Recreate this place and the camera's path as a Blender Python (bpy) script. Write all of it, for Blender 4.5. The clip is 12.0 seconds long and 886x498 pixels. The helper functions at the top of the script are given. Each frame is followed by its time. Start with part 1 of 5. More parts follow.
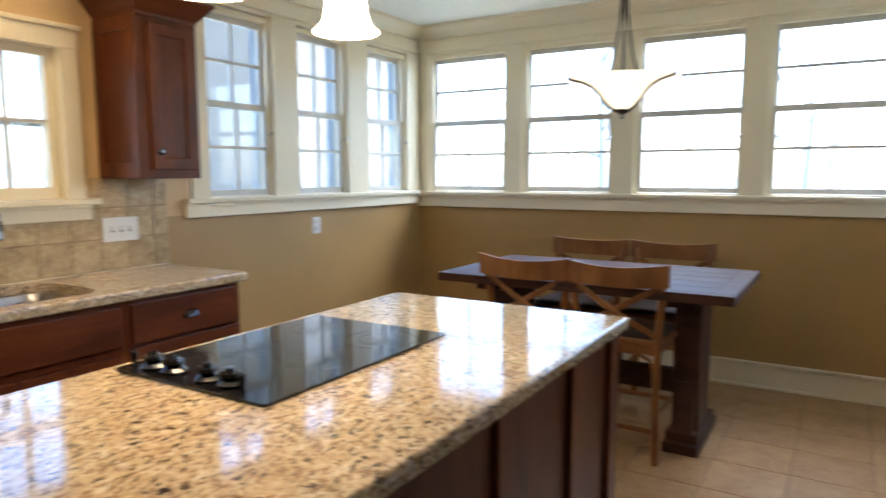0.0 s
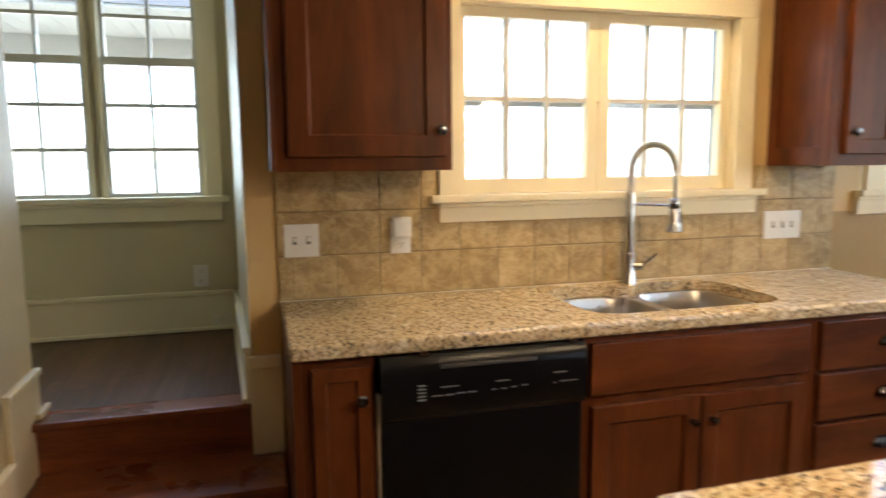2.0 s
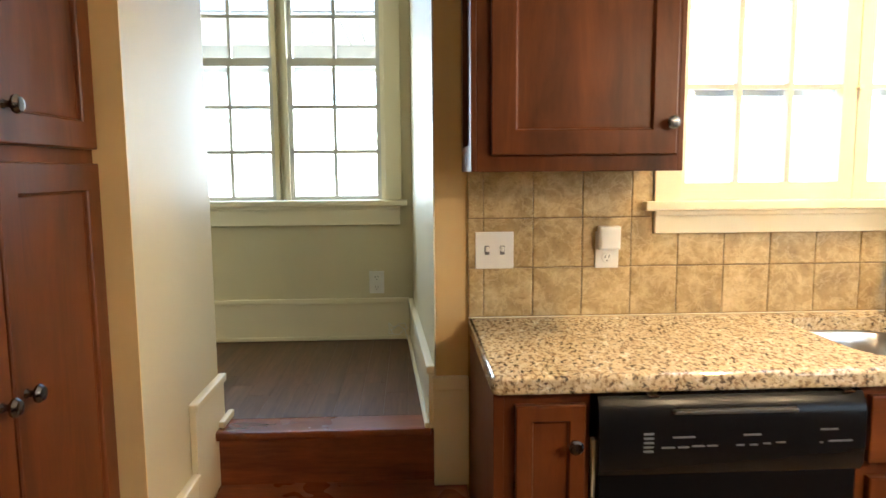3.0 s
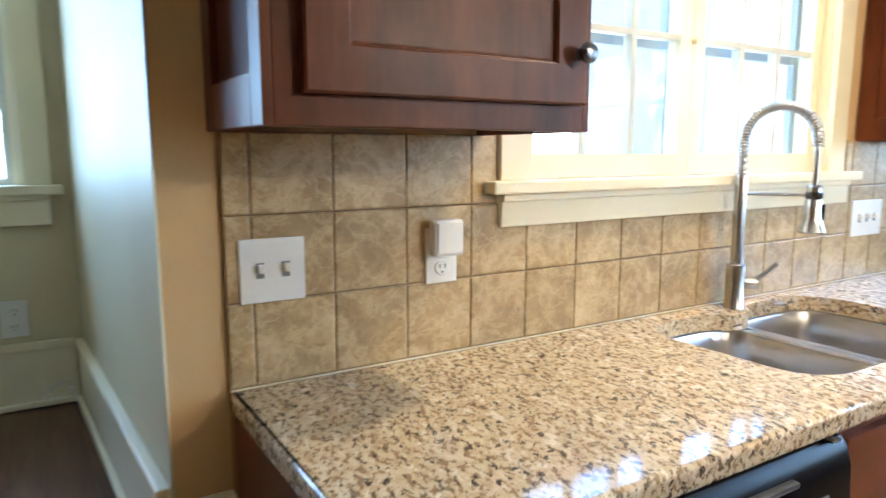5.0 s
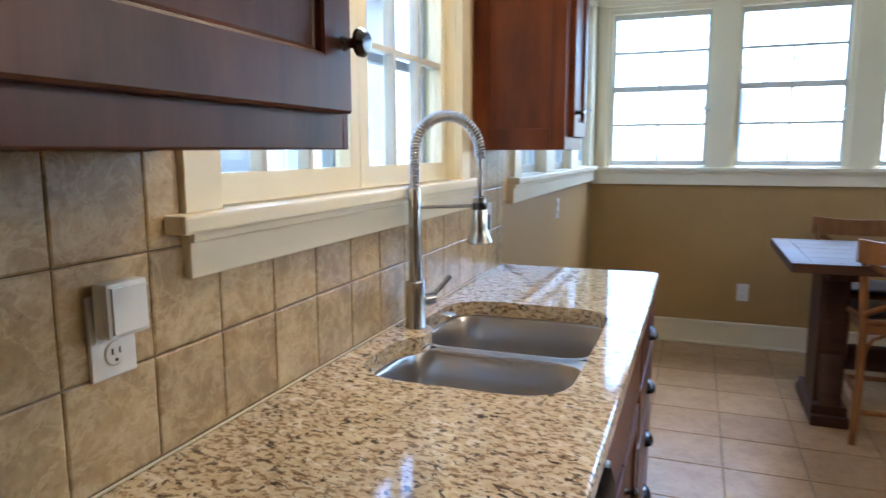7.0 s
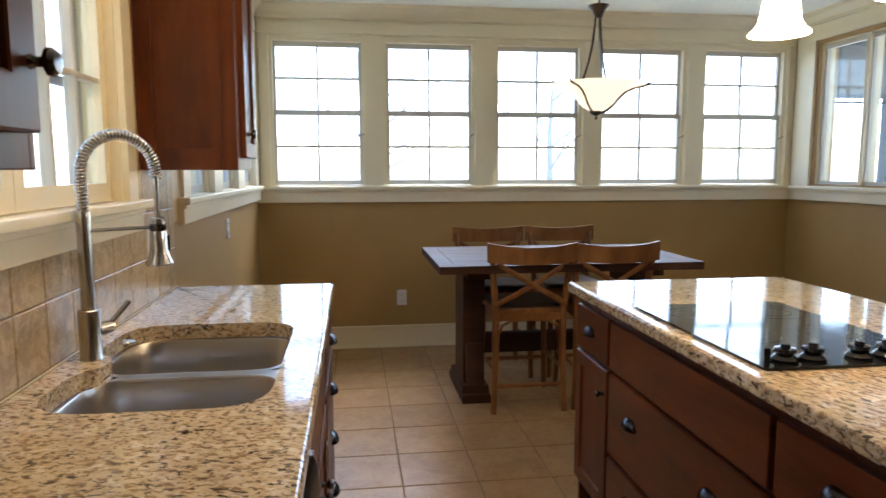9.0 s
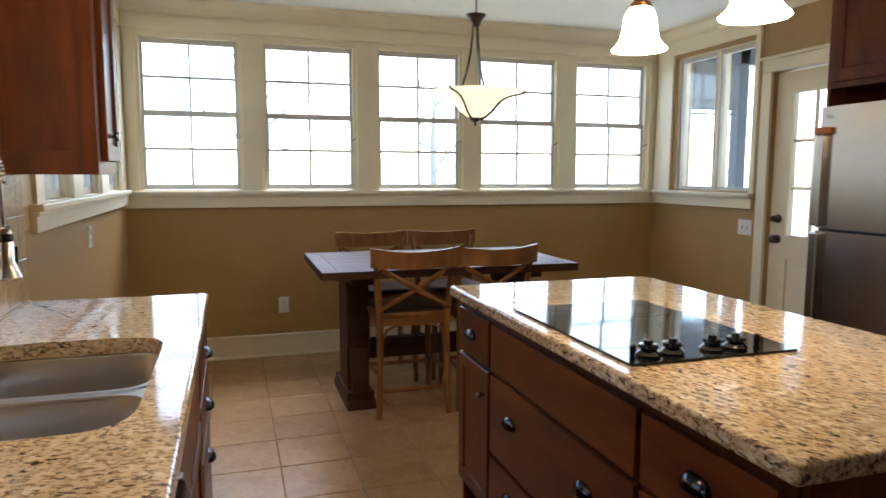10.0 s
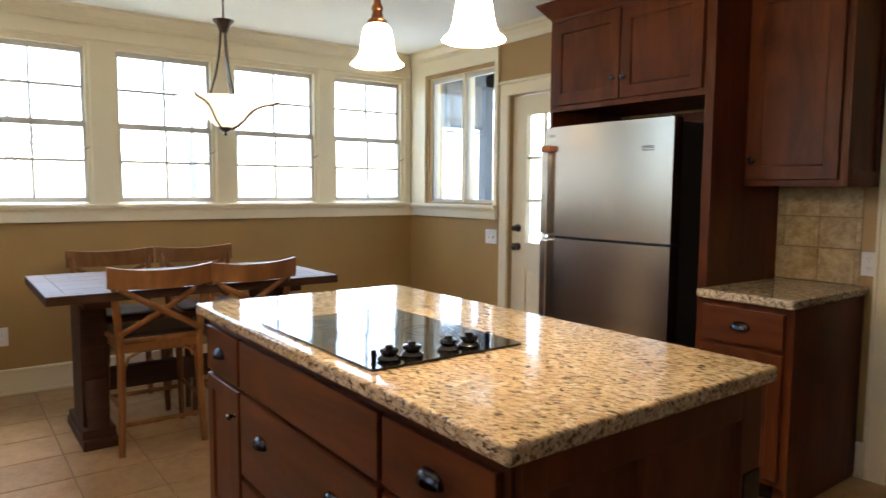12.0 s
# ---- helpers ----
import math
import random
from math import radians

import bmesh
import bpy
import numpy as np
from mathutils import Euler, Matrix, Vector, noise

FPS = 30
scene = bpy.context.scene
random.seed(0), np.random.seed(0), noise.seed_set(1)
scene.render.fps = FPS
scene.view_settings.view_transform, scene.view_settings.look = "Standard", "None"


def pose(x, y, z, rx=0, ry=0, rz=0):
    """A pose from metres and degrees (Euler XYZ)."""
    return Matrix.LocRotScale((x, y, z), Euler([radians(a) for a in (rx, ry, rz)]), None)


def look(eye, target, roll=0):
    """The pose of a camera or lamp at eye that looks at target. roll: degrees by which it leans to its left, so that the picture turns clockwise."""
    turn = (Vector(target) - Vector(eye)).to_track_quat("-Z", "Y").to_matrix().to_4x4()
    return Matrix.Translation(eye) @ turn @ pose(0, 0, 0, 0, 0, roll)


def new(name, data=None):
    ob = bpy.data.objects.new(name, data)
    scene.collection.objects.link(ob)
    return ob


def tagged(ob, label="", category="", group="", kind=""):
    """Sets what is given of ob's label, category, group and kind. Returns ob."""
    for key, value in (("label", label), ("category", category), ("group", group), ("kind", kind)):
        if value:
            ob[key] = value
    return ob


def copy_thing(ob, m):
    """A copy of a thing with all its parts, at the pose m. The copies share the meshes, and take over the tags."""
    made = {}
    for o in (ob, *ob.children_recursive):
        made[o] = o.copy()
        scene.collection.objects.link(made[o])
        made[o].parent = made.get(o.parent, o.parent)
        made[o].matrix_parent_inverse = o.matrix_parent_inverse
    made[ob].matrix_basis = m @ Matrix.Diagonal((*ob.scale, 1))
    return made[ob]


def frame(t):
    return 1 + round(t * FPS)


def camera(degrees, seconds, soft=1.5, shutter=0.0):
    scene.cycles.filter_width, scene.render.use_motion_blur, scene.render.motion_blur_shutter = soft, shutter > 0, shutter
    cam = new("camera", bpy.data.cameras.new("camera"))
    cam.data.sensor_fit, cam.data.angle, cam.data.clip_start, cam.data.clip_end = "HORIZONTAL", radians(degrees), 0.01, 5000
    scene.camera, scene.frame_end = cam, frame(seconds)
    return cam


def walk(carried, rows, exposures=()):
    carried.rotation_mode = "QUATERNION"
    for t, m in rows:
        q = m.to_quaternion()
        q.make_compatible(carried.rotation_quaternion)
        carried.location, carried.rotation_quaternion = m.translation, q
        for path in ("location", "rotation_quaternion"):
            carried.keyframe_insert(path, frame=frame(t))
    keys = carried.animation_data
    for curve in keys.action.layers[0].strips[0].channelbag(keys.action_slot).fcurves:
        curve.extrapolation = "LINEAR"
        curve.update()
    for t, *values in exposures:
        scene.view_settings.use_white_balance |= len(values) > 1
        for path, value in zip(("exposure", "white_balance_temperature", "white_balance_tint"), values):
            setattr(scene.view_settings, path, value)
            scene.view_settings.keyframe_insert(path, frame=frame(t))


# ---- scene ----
cam = camera(67.0, 12.0, soft=1.5, shutter=0.35)
PATH = [
    (0, (0.147, 0.08, 1.376), (-0.882, 1.781, 1.155), -0.1),
    (0.5, (-0.047, 0.077, 1.381), (-1.431, 1.502, 1.15), -0.1),
    (1, (-0.211, 0.038, 1.384), (-1.784, 1.249, 1.145), -0.2),
    (1.5, (-0.382, -0.037, 1.375), (-2.146, 0.87, 1.118), -0.2),
    (2, (-0.583, -0.069, 1.382), (-2.493, 0.468, 1.127), -0.5),
    (2.5, (-0.705, -0.108, 1.383), (-2.683, 0.06, 1.14), -0.5),
    (2.7, (-0.769, -0.132, 1.375), (-2.754, -0.04, 1.145), -0.4),
    (4.3, (-1.467, -0.294, 1.338), (-3.392, 0.184, 1.083), -0.4),
    (4.5, (-1.535, -0.287, 1.330), (-3.415, 0.345, 1.067), -0.2),
    (5, (-1.755, -0.270, 1.328), (-3.440, 0.768, 1.040), 0.0),
    (5.5, (-1.911, -0.238, 1.326), (-3.380, 1.086, 1.033), 0.3),
    (6, (-2.043, -0.186, 1.318), (-3.281, 1.362, 1.025), 0.0),
    (6.5, (-2.126, -0.152, 1.321), (-3.148, 1.542, 1.025), -0.2),
    (7, (-2.184, -0.217, 1.358), (-2.884, 1.634, 1.068), -0.2),
    (7.5, (-2.231, -0.267, 1.361), (-2.592, 1.681, 1.089), 0.1),
    (7.7, (-2.231, -0.291, 1.359), (-2.484, 1.675, 1.096), 0.0),
    (9.5, (-2.209, -0.337, 1.36), (-1.777, 1.602, 1.137), 0.1),
    (10, (-2.2, -0.334, 1.366), (-1.603, 1.562, 1.143), 0.2),
    (10.5, (-2.172, -0.326, 1.355), (-1.443, 1.524, 1.136), 0.2),
    (11, (-2.156, -0.338, 1.357), (-1.278, 1.446, 1.143), 0.3),
    (11.5, (-2.14, -0.352, 1.36), (-1.105, 1.348, 1.159), 0.2),
    (12, (-2.125, -0.363, 1.353), (-0.93, 1.231, 1.177), 0.4),
]
EXPOSURES = [
    (0, 3.05, 5250, 12), (0.5, 2.85, 5200, 11), (1.0, 2.5, 5500, 12), (1.5, 2.35, 5950, 13), (2.0, 3.4, 5950, 12), (2.5, 4.1, 5950, 11), (4.5, 4.4, 4750, 8),
    (5.0, 4.1, 4550, 7), (5.5, 3.8, 4400, 8), (6.0, 3.55, 4350, 9), (6.5, 3.3, 4400, 10), (7.5, 3.1, 4750, 11), (9.5, 2.8, 5550, 13), (10.5, 2.9, 5650, 13), (12, 3.25, 5750, 13),
]
walk(cam, [(t, look(eye, target, roll)) for t, eye, target, roll in PATH], EXPOSURES)

# ---- world and sun: a bright overcast day ----
world = bpy.data.worlds.new("sky")
scene.world = world
world.use_nodes = True
wn = world.node_tree.nodes
sky = wn.new("ShaderNodeTexSky")
sky.sky_type = "NISHITA"
sky.sun_disc = False
sky.sun_elevation, sky.sun_rotation = radians(54), radians(26)
sky.air_density, sky.dust_density, sky.ozone_density = 1.0, 2.0, 1.0
world.node_tree.links.new(sky.outputs[0], wn["Background"].inputs[0])
wn["Background"].inputs[1].default_value = 0.15
sun = new("sun", bpy.data.lights.new("sun", "SUN"))
sun.data.energy, sun.data.angle, sun.data.color = 1.25, radians(62), (1.0, 0.98, 0.95)
sun.matrix_world = look((3.4, 7.0, 10.7), (0, 0, 0))


day = new("passage_daylight", bpy.data.lights.new("passage_daylight", "AREA"))
day.data.shape, day.data.size, day.data.size_y = "RECTANGLE", 0.92, 0.74
day.data.energy, day.data.color = 1.1, (0.86, 0.96, 1.0)
day.matrix_world = look((-4.21, -0.762, 1.63), (0, -0.762, 1.63))

# ---- materials ----
def material(name, rough=0.5, metal=0.0, spec=0.5):
    m = bpy.data.materials.new(name)
    m.use_nodes = True
    b = m.node_tree.nodes["Principled BSDF"]
    b.inputs["Roughness"].default_value = rough
    b.inputs["Metallic"].default_value = metal
    b.inputs["Specular IOR Level"].default_value = spec
    return m, m.node_tree.nodes, m.node_tree.links, b


def coords(n, l, scale=(1, 1, 1), shift=False):
    """Object-space coordinates, shifted at random from object to object where asked."""
    tc, mp = n.new("ShaderNodeTexCoord"), n.new("ShaderNodeMapping")
    mp.inputs["Scale"].default_value = scale
    l.new(tc.outputs["Object"], mp.inputs["Vector"])
    if shift:
        oi, ml = n.new("ShaderNodeObjectInfo"), n.new("ShaderNodeMath")
        ml.operation = "MULTIPLY"
        ml.inputs[1].default_value = 37.0
        l.new(oi.outputs["Random"], ml.inputs[0])
        l.new(ml.outputs[0], mp.inputs["Location"])
    return mp.outputs[0]


def noise_tex(n, l, vec, scale, detail=4.0, rough=0.55, dist=0.0):
    t = n.new("ShaderNodeTexNoise")
    t.inputs["Scale"].default_value, t.inputs["Detail"].default_value = scale, detail
    t.inputs["Roughness"].default_value, t.inputs["Distortion"].default_value = rough, dist
    l.new(vec, t.inputs["Vector"])
    return t.outputs["Fac"]


def ramp(n, l, fac, stops):
    r = n.new("ShaderNodeValToRGB")
    while len(r.color_ramp.elements) < len(stops):
        r.color_ramp.elements.new(0.5)
    for e, (p, c) in zip(r.color_ramp.elements, stops):
        e.position, e.color = p, (*c, 1)
    l.new(fac, r.inputs["Fac"])
    return r.outputs["Color"]


def mix(n, l, fac, a, b, kind="MIX"):
    m = n.new("ShaderNodeMix")
    m.data_type, m.blend_type = "RGBA", kind
    if isinstance(fac, float):
        m.inputs[0].default_value = fac
    else:
        l.new(fac, m.inputs[0])
    for s, v in ((6, a), (7, b)):
        if isinstance(v, tuple):
            m.inputs[s].default_value = (*v, 1)
        else:
            l.new(v, m.inputs[s])
    return m.outputs[2]


def bump(n, l, b, height, strength, distance=0.002):
    p = n.new("ShaderNodeBump")
    p.inputs["Strength"].default_value, p.inputs["Distance"].default_value = strength, distance
    l.new(height, p.inputs["Height"])
    l.new(p.outputs[0], b.inputs["Normal"])


def vary_rough(n, l, b, fac, low, high):
    m = n.new("ShaderNodeMapRange")
    m.inputs["To Min"].default_value, m.inputs["To Max"].default_value = low, high
    l.new(fac, m.inputs["Value"])
    l.new(m.outputs[0], b.inputs["Roughness"])


def paint(name, colour, rough=0.45, mottled=0.06):
    m, n, l, b = material(name, rough)
    v = coords(n, l)
    big, fine = noise_tex(n, l, v, 1.7, 3), noise_tex(n, l, v, 140, 2)
    lo, hi = tuple(c * (1 - mottled) for c in colour), tuple(min(1, c * (1 + mottled)) for c in colour)
    l.new(ramp(n, l, big, [(0.3, lo), (0.7, hi)]), b.inputs["Base Color"])
    vary_rough(n, l, b, big, rough - 0.06, rough + 0.08)
    bump(n, l, b, fine, 0.12, 0.001)
    return m


def wood(name, dark, light, rough=0.3, grain=(14, 14, 1.2), coat=0.0, shift=True, fineness=0.3, spec=0.25):
    m, n, l, b = material(name, rough, 0.0, spec)
    v = coords(n, l, grain, shift)
    big = noise_tex(n, l, v, 1.0, 5, 0.6, 0.8)
    v2 = coords(n, l, tuple(g * 5 for g in grain), shift)
    fine = noise_tex(n, l, v2, 1.6, 4, 0.7)
    blotch = noise_tex(n, l, coords(n, l, (1, 1, 1), shift), 3.2, 3)
    c = ramp(n, l, big, [(0.3, dark), (0.7, light)])
    c = mix(n, l, fineness, c, ramp(n, l, fine, [(0.35, tuple(x * 0.55 for x in dark)), (0.65, light)]))
    c = mix(n, l, 0.65, c, ramp(n, l, blotch, [(0.3, (0.5, 0.44, 0.38)), (0.72, (1.0, 1.0, 1.0))]), "MULTIPLY")
    l.new(c, b.inputs["Base Color"])
    vary_rough(n, l, b, blotch, rough - 0.06, rough + 0.12)
    b.inputs["Coat Weight"].default_value, b.inputs["Coat Roughness"].default_value = coat, 0.2
    bump(n, l, b, fine, 0.1, 0.0008)
    return m


def granite_stone(name, turn, sheen_share, drawn_out):
    """Golden granite with dark flecks drawn out along one direction of the slab."""
    m, n, l, b = material(name, 0.09)
    v = coords(n, l)
    tc, r1 = n.new("ShaderNodeTexCoord"), n.new("ShaderNodeMapping")
    r1.inputs["Rotation"].default_value = (0, 0, radians(turn))
    l.new(tc.outputs["Object"], r1.inputs["Vector"])

    def drawn(k):
        r2 = n.new("ShaderNodeMapping")
        r2.inputs["Scale"].default_value = (k, 1.0, 1.0)
        l.new(r1.outputs[0], r2.inputs["Vector"])
        return r2.outputs[0]

    base = ramp(n, l, noise_tex(n, l, drawn(0.7), 58, 5, 0.65, 0.5), [(0.30, (0.36, 0.235, 0.105)), (0.46, (0.54, 0.41, 0.225)), (0.70, (0.69, 0.58, 0.395))])
    # whitens the stone: the sky's sheen on the slab is mixed into its colour
    base = mix(n, l, sheen_share, base, (0.72, 0.66, 0.54))
    cloud = noise_tex(n, l, v, 7, 3)
    base = mix(n, l, 0.5, base, ramp(n, l, cloud, [(0.3, (0.72, 0.70, 0.66)), (0.7, (1.0, 1.0, 1.0))]), "MULTIPLY")
    brown = noise_tex(n, l, drawn(drawn_out), 96, 4, 0.6, 0.25)
    c = mix(n, l, ramp(n, l, brown, [(0.52, (0, 0, 0)), (0.58, (0.85, 0.85, 0.85))]), base, (0.22, 0.14, 0.07))
    pale = noise_tex(n, l, drawn(0.6), 44, 4, 0.6, 0.8)
    c = mix(n, l, ramp(n, l, pale, [(0.57, (0, 0, 0)), (0.66, (0.75, 0.75, 0.75))]), c, (0.76, 0.68, 0.52))
    patch = noise_tex(n, l, v, 16, 2)
    dark = noise_tex(n, l, drawn(drawn_out), 84, 4, 0.58, 0.3)
    gate = ramp(n, l, patch, [(0.34, (0.55, 0.55, 0.55)), (0.58, (1.0, 1.0, 1.0))])
    flecks = mix(n, l, 1.0, ramp(n, l, dark, [(0.565, (0, 0, 0)), (0.61, (0.95, 0.95, 0.95))]), gate, "MULTIPLY")
    c = mix(n, l, flecks, c, (0.042, 0.031, 0.026))
    l.new(c, b.inputs["Base Color"])
    vary_rough(n, l, b, noise_tex(n, l, v, 5, 3), 0.05, 0.12)
    return m


def tile_stone(name, a, mid, c2, rough=0.35, scale=9, spec=0.5):
    m, n, l, b = material(name, rough, 0.0, spec)
    v = coords(n, l, (1, 1, 1), True)
    f = noise_tex(n, l, v, scale, 8, 0.7, 0.15)
    c = ramp(n, l, f, [(0.28, a), (0.5, mid), (0.74, c2)])
    spots = noise_tex(n, l, v, scale * 6, 3, 0.6)
    c = mix(n, l, ramp(n, l, spots, [(0.55, (0, 0, 0)), (0.75, (0.45, 0.45, 0.45))]), c, tuple(x * 0.6 for x in a))
    vein = noise_tex(n, l, v, scale * 1.3, 6, 0.65, 0.6)
    c = mix(n, l, ramp(n, l, vein, [(0.46, (0, 0, 0)), (0.50, (0.5, 0.5, 0.5)), (0.55, (0, 0, 0))]), c, c2)
    oi = n.new("ShaderNodeObjectInfo")
    c = mix(n, l, 1.0, c, ramp(n, l, oi.outputs["Random"], [(0.0, (0.88, 0.87, 0.86)), (1.0, (1.0, 1.0, 1.0))]), "MULTIPLY")
    l.new(c, b.inputs["Base Color"])
    vary_rough(n, l, b, f, rough - 0.08, rough + 0.12)
    bump(n, l, b, f, 0.25, 0.002)
    return m


def metal(name, colour, rough, brushed=None, spread=1.0):
    m, n, l, b = material(name, rough, 1.0)
    v = coords(n, l, brushed or (1, 1, 1))
    f = noise_tex(n, l, v, 3 if brushed else 30, 4)
    l.new(ramp(n, l, f, [(0.2, tuple(c * (1 - 0.14 * spread) for c in colour)), (0.8, colour)]), b.inputs["Base Color"])
    vary_rough(n, l, b, f, max(0.03, rough - 0.06 * spread), rough + 0.07 * spread)
    return m


def plain(name, colour, rough=0.4, spec=0.5):
    m, n, l, b = material(name, rough, 0.0, spec)
    f = noise_tex(n, l, coords(n, l), 18, 4)
    l.new(ramp(n, l, f, [(0.2, tuple(c * 0.9 for c in colour)), (0.8, colour)]), b.inputs["Base Color"])
    vary_rough(n, l, b, f, max(0.02, rough - 0.05), rough + 0.07)
    return m


def glass_mat(name):
    m = bpy.data.materials.new(name)
    m.use_nodes = True
    n, l = m.node_tree.nodes, m.node_tree.links
    n.remove(n["Principled BSDF"])
    tr, gl, fr, mx = n.new("ShaderNodeBsdfTransparent"), n.new("ShaderNodeBsdfGlossy"), n.new("ShaderNodeLayerWeight"), n.new("ShaderNodeMixShader")
    tr.inputs[0].default_value = (0.96, 0.98, 0.97, 1)
    gl.inputs["Roughness"].default_value = 0.02
    fr.inputs["Blend"].default_value = 0.5
    pw, ml = n.new("ShaderNodeMath"), n.new("ShaderNodeMath")
    pw.operation, ml.operation = "POWER", "MULTIPLY_ADD"
    pw.inputs[1].default_value, ml.inputs[1].default_value, ml.inputs[2].default_value = 5.0, 0.9, 0.04
    l.new(fr.outputs["Facing"], pw.inputs[0])
    l.new(pw.outputs[0], ml.inputs[0])
    l.new(ml.outputs[0], mx.inputs[0])
    l.new(tr.outputs[0], mx.inputs[1])
    l.new(gl.outputs[0], mx.inputs[2])
    l.new(mx.outputs[0], n["Material Output"].inputs[0])
    return m


def lamp_glass(name, colour, strength, base=(0.9, 0.85, 0.75)):
    m, n, l, b = material(name, 0.3)
    b.inputs["Base Color"].default_value = (*base, 1)
    f = noise_tex(n, l, coords(n, l), 14, 4, 0.6, 0.6)
    l.new(ramp(n, l, f, [(0.25, tuple(c * 0.85 for c in colour)), (0.75, colour)]), b.inputs["Emission Color"])
    b.inputs["Emission Strength"].default_value = strength
    return m


KHAKI = paint("khaki_paint", (0.385, 0.25, 0.088), 0.42)
SAGE = paint("sage_paint", (0.62, 0.55, 0.355), 0.45)
TAN = paint("tan_paint", (0.63, 0.44, 0.20), 0.42)
BEIGE = paint("beige_paint", (0.52, 0.435, 0.27), 0.42)
CREAM = paint("cream_trim_paint", (0.79, 0.71, 0.505), 0.32, 0.03)
CEIL = paint("ceiling_paint", (0.82, 0.83, 0.76), 0.7, 0.03)
CHERRY = wood("cherry_stained_wood", (0.068, 0.0175, 0.0052), (0.180, 0.050, 0.0128), 0.33, (9, 9, 1.6), 0.0, fineness=0.10, spec=0.22)
CHERRY_H = wood("cherry_stained_wood_lying", (0.068, 0.0175, 0.0052), (0.180, 0.050, 0.0128), 0.33, (1.6, 1.6, 9), 0.0, fineness=0.10, spec=0.22)
STAIR = wood("red_oak_stair_wood", (0.16, 0.042, 0.017), (0.36, 0.115, 0.042), 0.26, (12, 1.2, 12), 0.3)
HALLWOOD = wood("dark_oak_floor", (0.075, 0.036, 0.019), (0.20, 0.105, 0.056), 0.30, (1.2, 14, 14), 0.0)
HONEY = wood("honey_oak", (0.16, 0.066, 0.020), (0.35, 0.165, 0.056), 0.4, (7, 7, 1.5), fineness=0.15)
DARKWOOD = wood("dark_walnut", (0.032, 0.014, 0.009), (0.092, 0.042, 0.024), 0.5, (1.0, 12, 12))
GRANITE = granite_stone("golden_granite", 15, 0.20, 0.64)
GRANITE_ISLAND = granite_stone("golden_granite_island", 68, 0.06, 0.48)
SPLASH = tile_stone("backsplash_stone", (0.25, 0.165, 0.066), (0.425, 0.305, 0.135), (0.66, 0.52, 0.29), 0.33, 13)
FLOORTILE = tile_stone("floor_tile_stone", (0.30, 0.172, 0.072), (0.39, 0.245, 0.112), (0.475, 0.32, 0.162), 0.34, 6, 0.35)
GROUT = plain("grout", (0.20, 0.145, 0.09), 0.9)
SPLASHGROUT = plain("backsplash_grout", (0.24, 0.165, 0.09), 0.9)
STEEL = metal("brushed_steel", (0.56, 0.535, 0.51), 0.29, (1, 18, 18), 0.4)
STEEL_V = metal("brushed_steel_door", (0.52, 0.48, 0.44), 0.22, (24, 24, 0.15), 0.45)
CHROME = metal("satin_nickel", (0.56, 0.55, 0.54), 0.24)
BRONZE = metal("oil_rubbed_bronze", (0.10, 0.075, 0.06), 0.3)
PULLS = metal("dark_pewter", (0.15, 0.15, 0.165), 0.18)
COPPER = metal("aged_copper", (0.30, 0.12, 0.06), 0.35)
BLACKGLASS = plain("black_ceramic_glass", (0.012, 0.012, 0.013), 0.04)
BLACK = plain("black_plastic", (0.006, 0.006, 0.007), 0.22, 0.15)
DARKGREY = plain("dark_grey_enamel", (0.05, 0.048, 0.046), 0.35)
GREYMARK = plain("grey_print", (0.17, 0.17, 0.17), 0.5)
KNOBBLACK = plain("glossy_black_knob", (0.010, 0.010, 0.011), 0.12, 0.6)
# cream trim greyed for sashes and muntins: their backlit shade is in this colour
SASH = paint("backlit_sash_paint", (0.58, 0.56, 0.50), 0.4)
STORM = paint("blue_grey_outer_paint", (0.27, 0.30, 0.33), 0.5)
WHITE = plain("white_plastic", (0.80, 0.79, 0.75), 0.35)
PAD = plain("dark_leather", (0.03, 0.02, 0.016), 0.4)
GLASS = glass_mat("window_glass")
SHADE = lamp_glass("lit_frosted_glass", (1.0, 0.70, 0.38), 9.0)
BOWL = lamp_glass("lit_alabaster_glass", (1.0, 0.76, 0.42), 0.22, (0.66, 0.55, 0.40))
GLOW = lamp_glass("downlight_lens", (1.0, 0.66, 0.30), 90.0)


# ---- helpers for meshes ----
def box(bm, x0, x1, y0, y1, z0, z1):
    return bmesh.ops.create_cube(bm, size=1, matrix=Matrix.Translation(((x0 + x1) / 2, (y0 + y1) / 2, (z0 + z1) / 2)) @ Matrix.Diagonal((x1 - x0, y1 - y0, z1 - z0, 1)))["verts"]


def part(name, bm, mat, parent=None, label="", bevel=0.0, smooth=False):
    if bevel:
        bmesh.ops.bevel(bm, geom=bm.edges[:], offset=bevel, segments=2, profile=0.6, affect="EDGES")
    bmesh.ops.recalc_face_normals(bm, faces=bm.faces[:])
    me = bpy.data.meshes.new(name)
    if smooth:
        for f in bm.faces:
            f.smooth = True
    bm.to_mesh(me)
    bm.free()
    me.materials.append(mat)
    if smooth:
        me.set_sharp_from_angle(angle=radians(40))
    ob = new(name, me)
    if parent:
        ob.parent = parent
    if label:
        tagged(ob, label)
    return ob


def cube(name, mat, dims, parent=None, label="", bevel=0.002):
    bm = bmesh.new()
    box(bm, *dims)
    return part(name, bm, mat, parent, label, bevel)


def boxes(name, mat, many, parent=None, label="", bevel=0.0):
    bm = bmesh.new()
    for dims in many:
        box(bm, *dims)
    return part(name, bm, mat, parent, label, bevel)


def thing(name, m, label, category, group=""):
    ob = new(name)
    ob.empty_display_size = 0.1
    ob.matrix_world = m
    return tagged(ob, label, category, group)


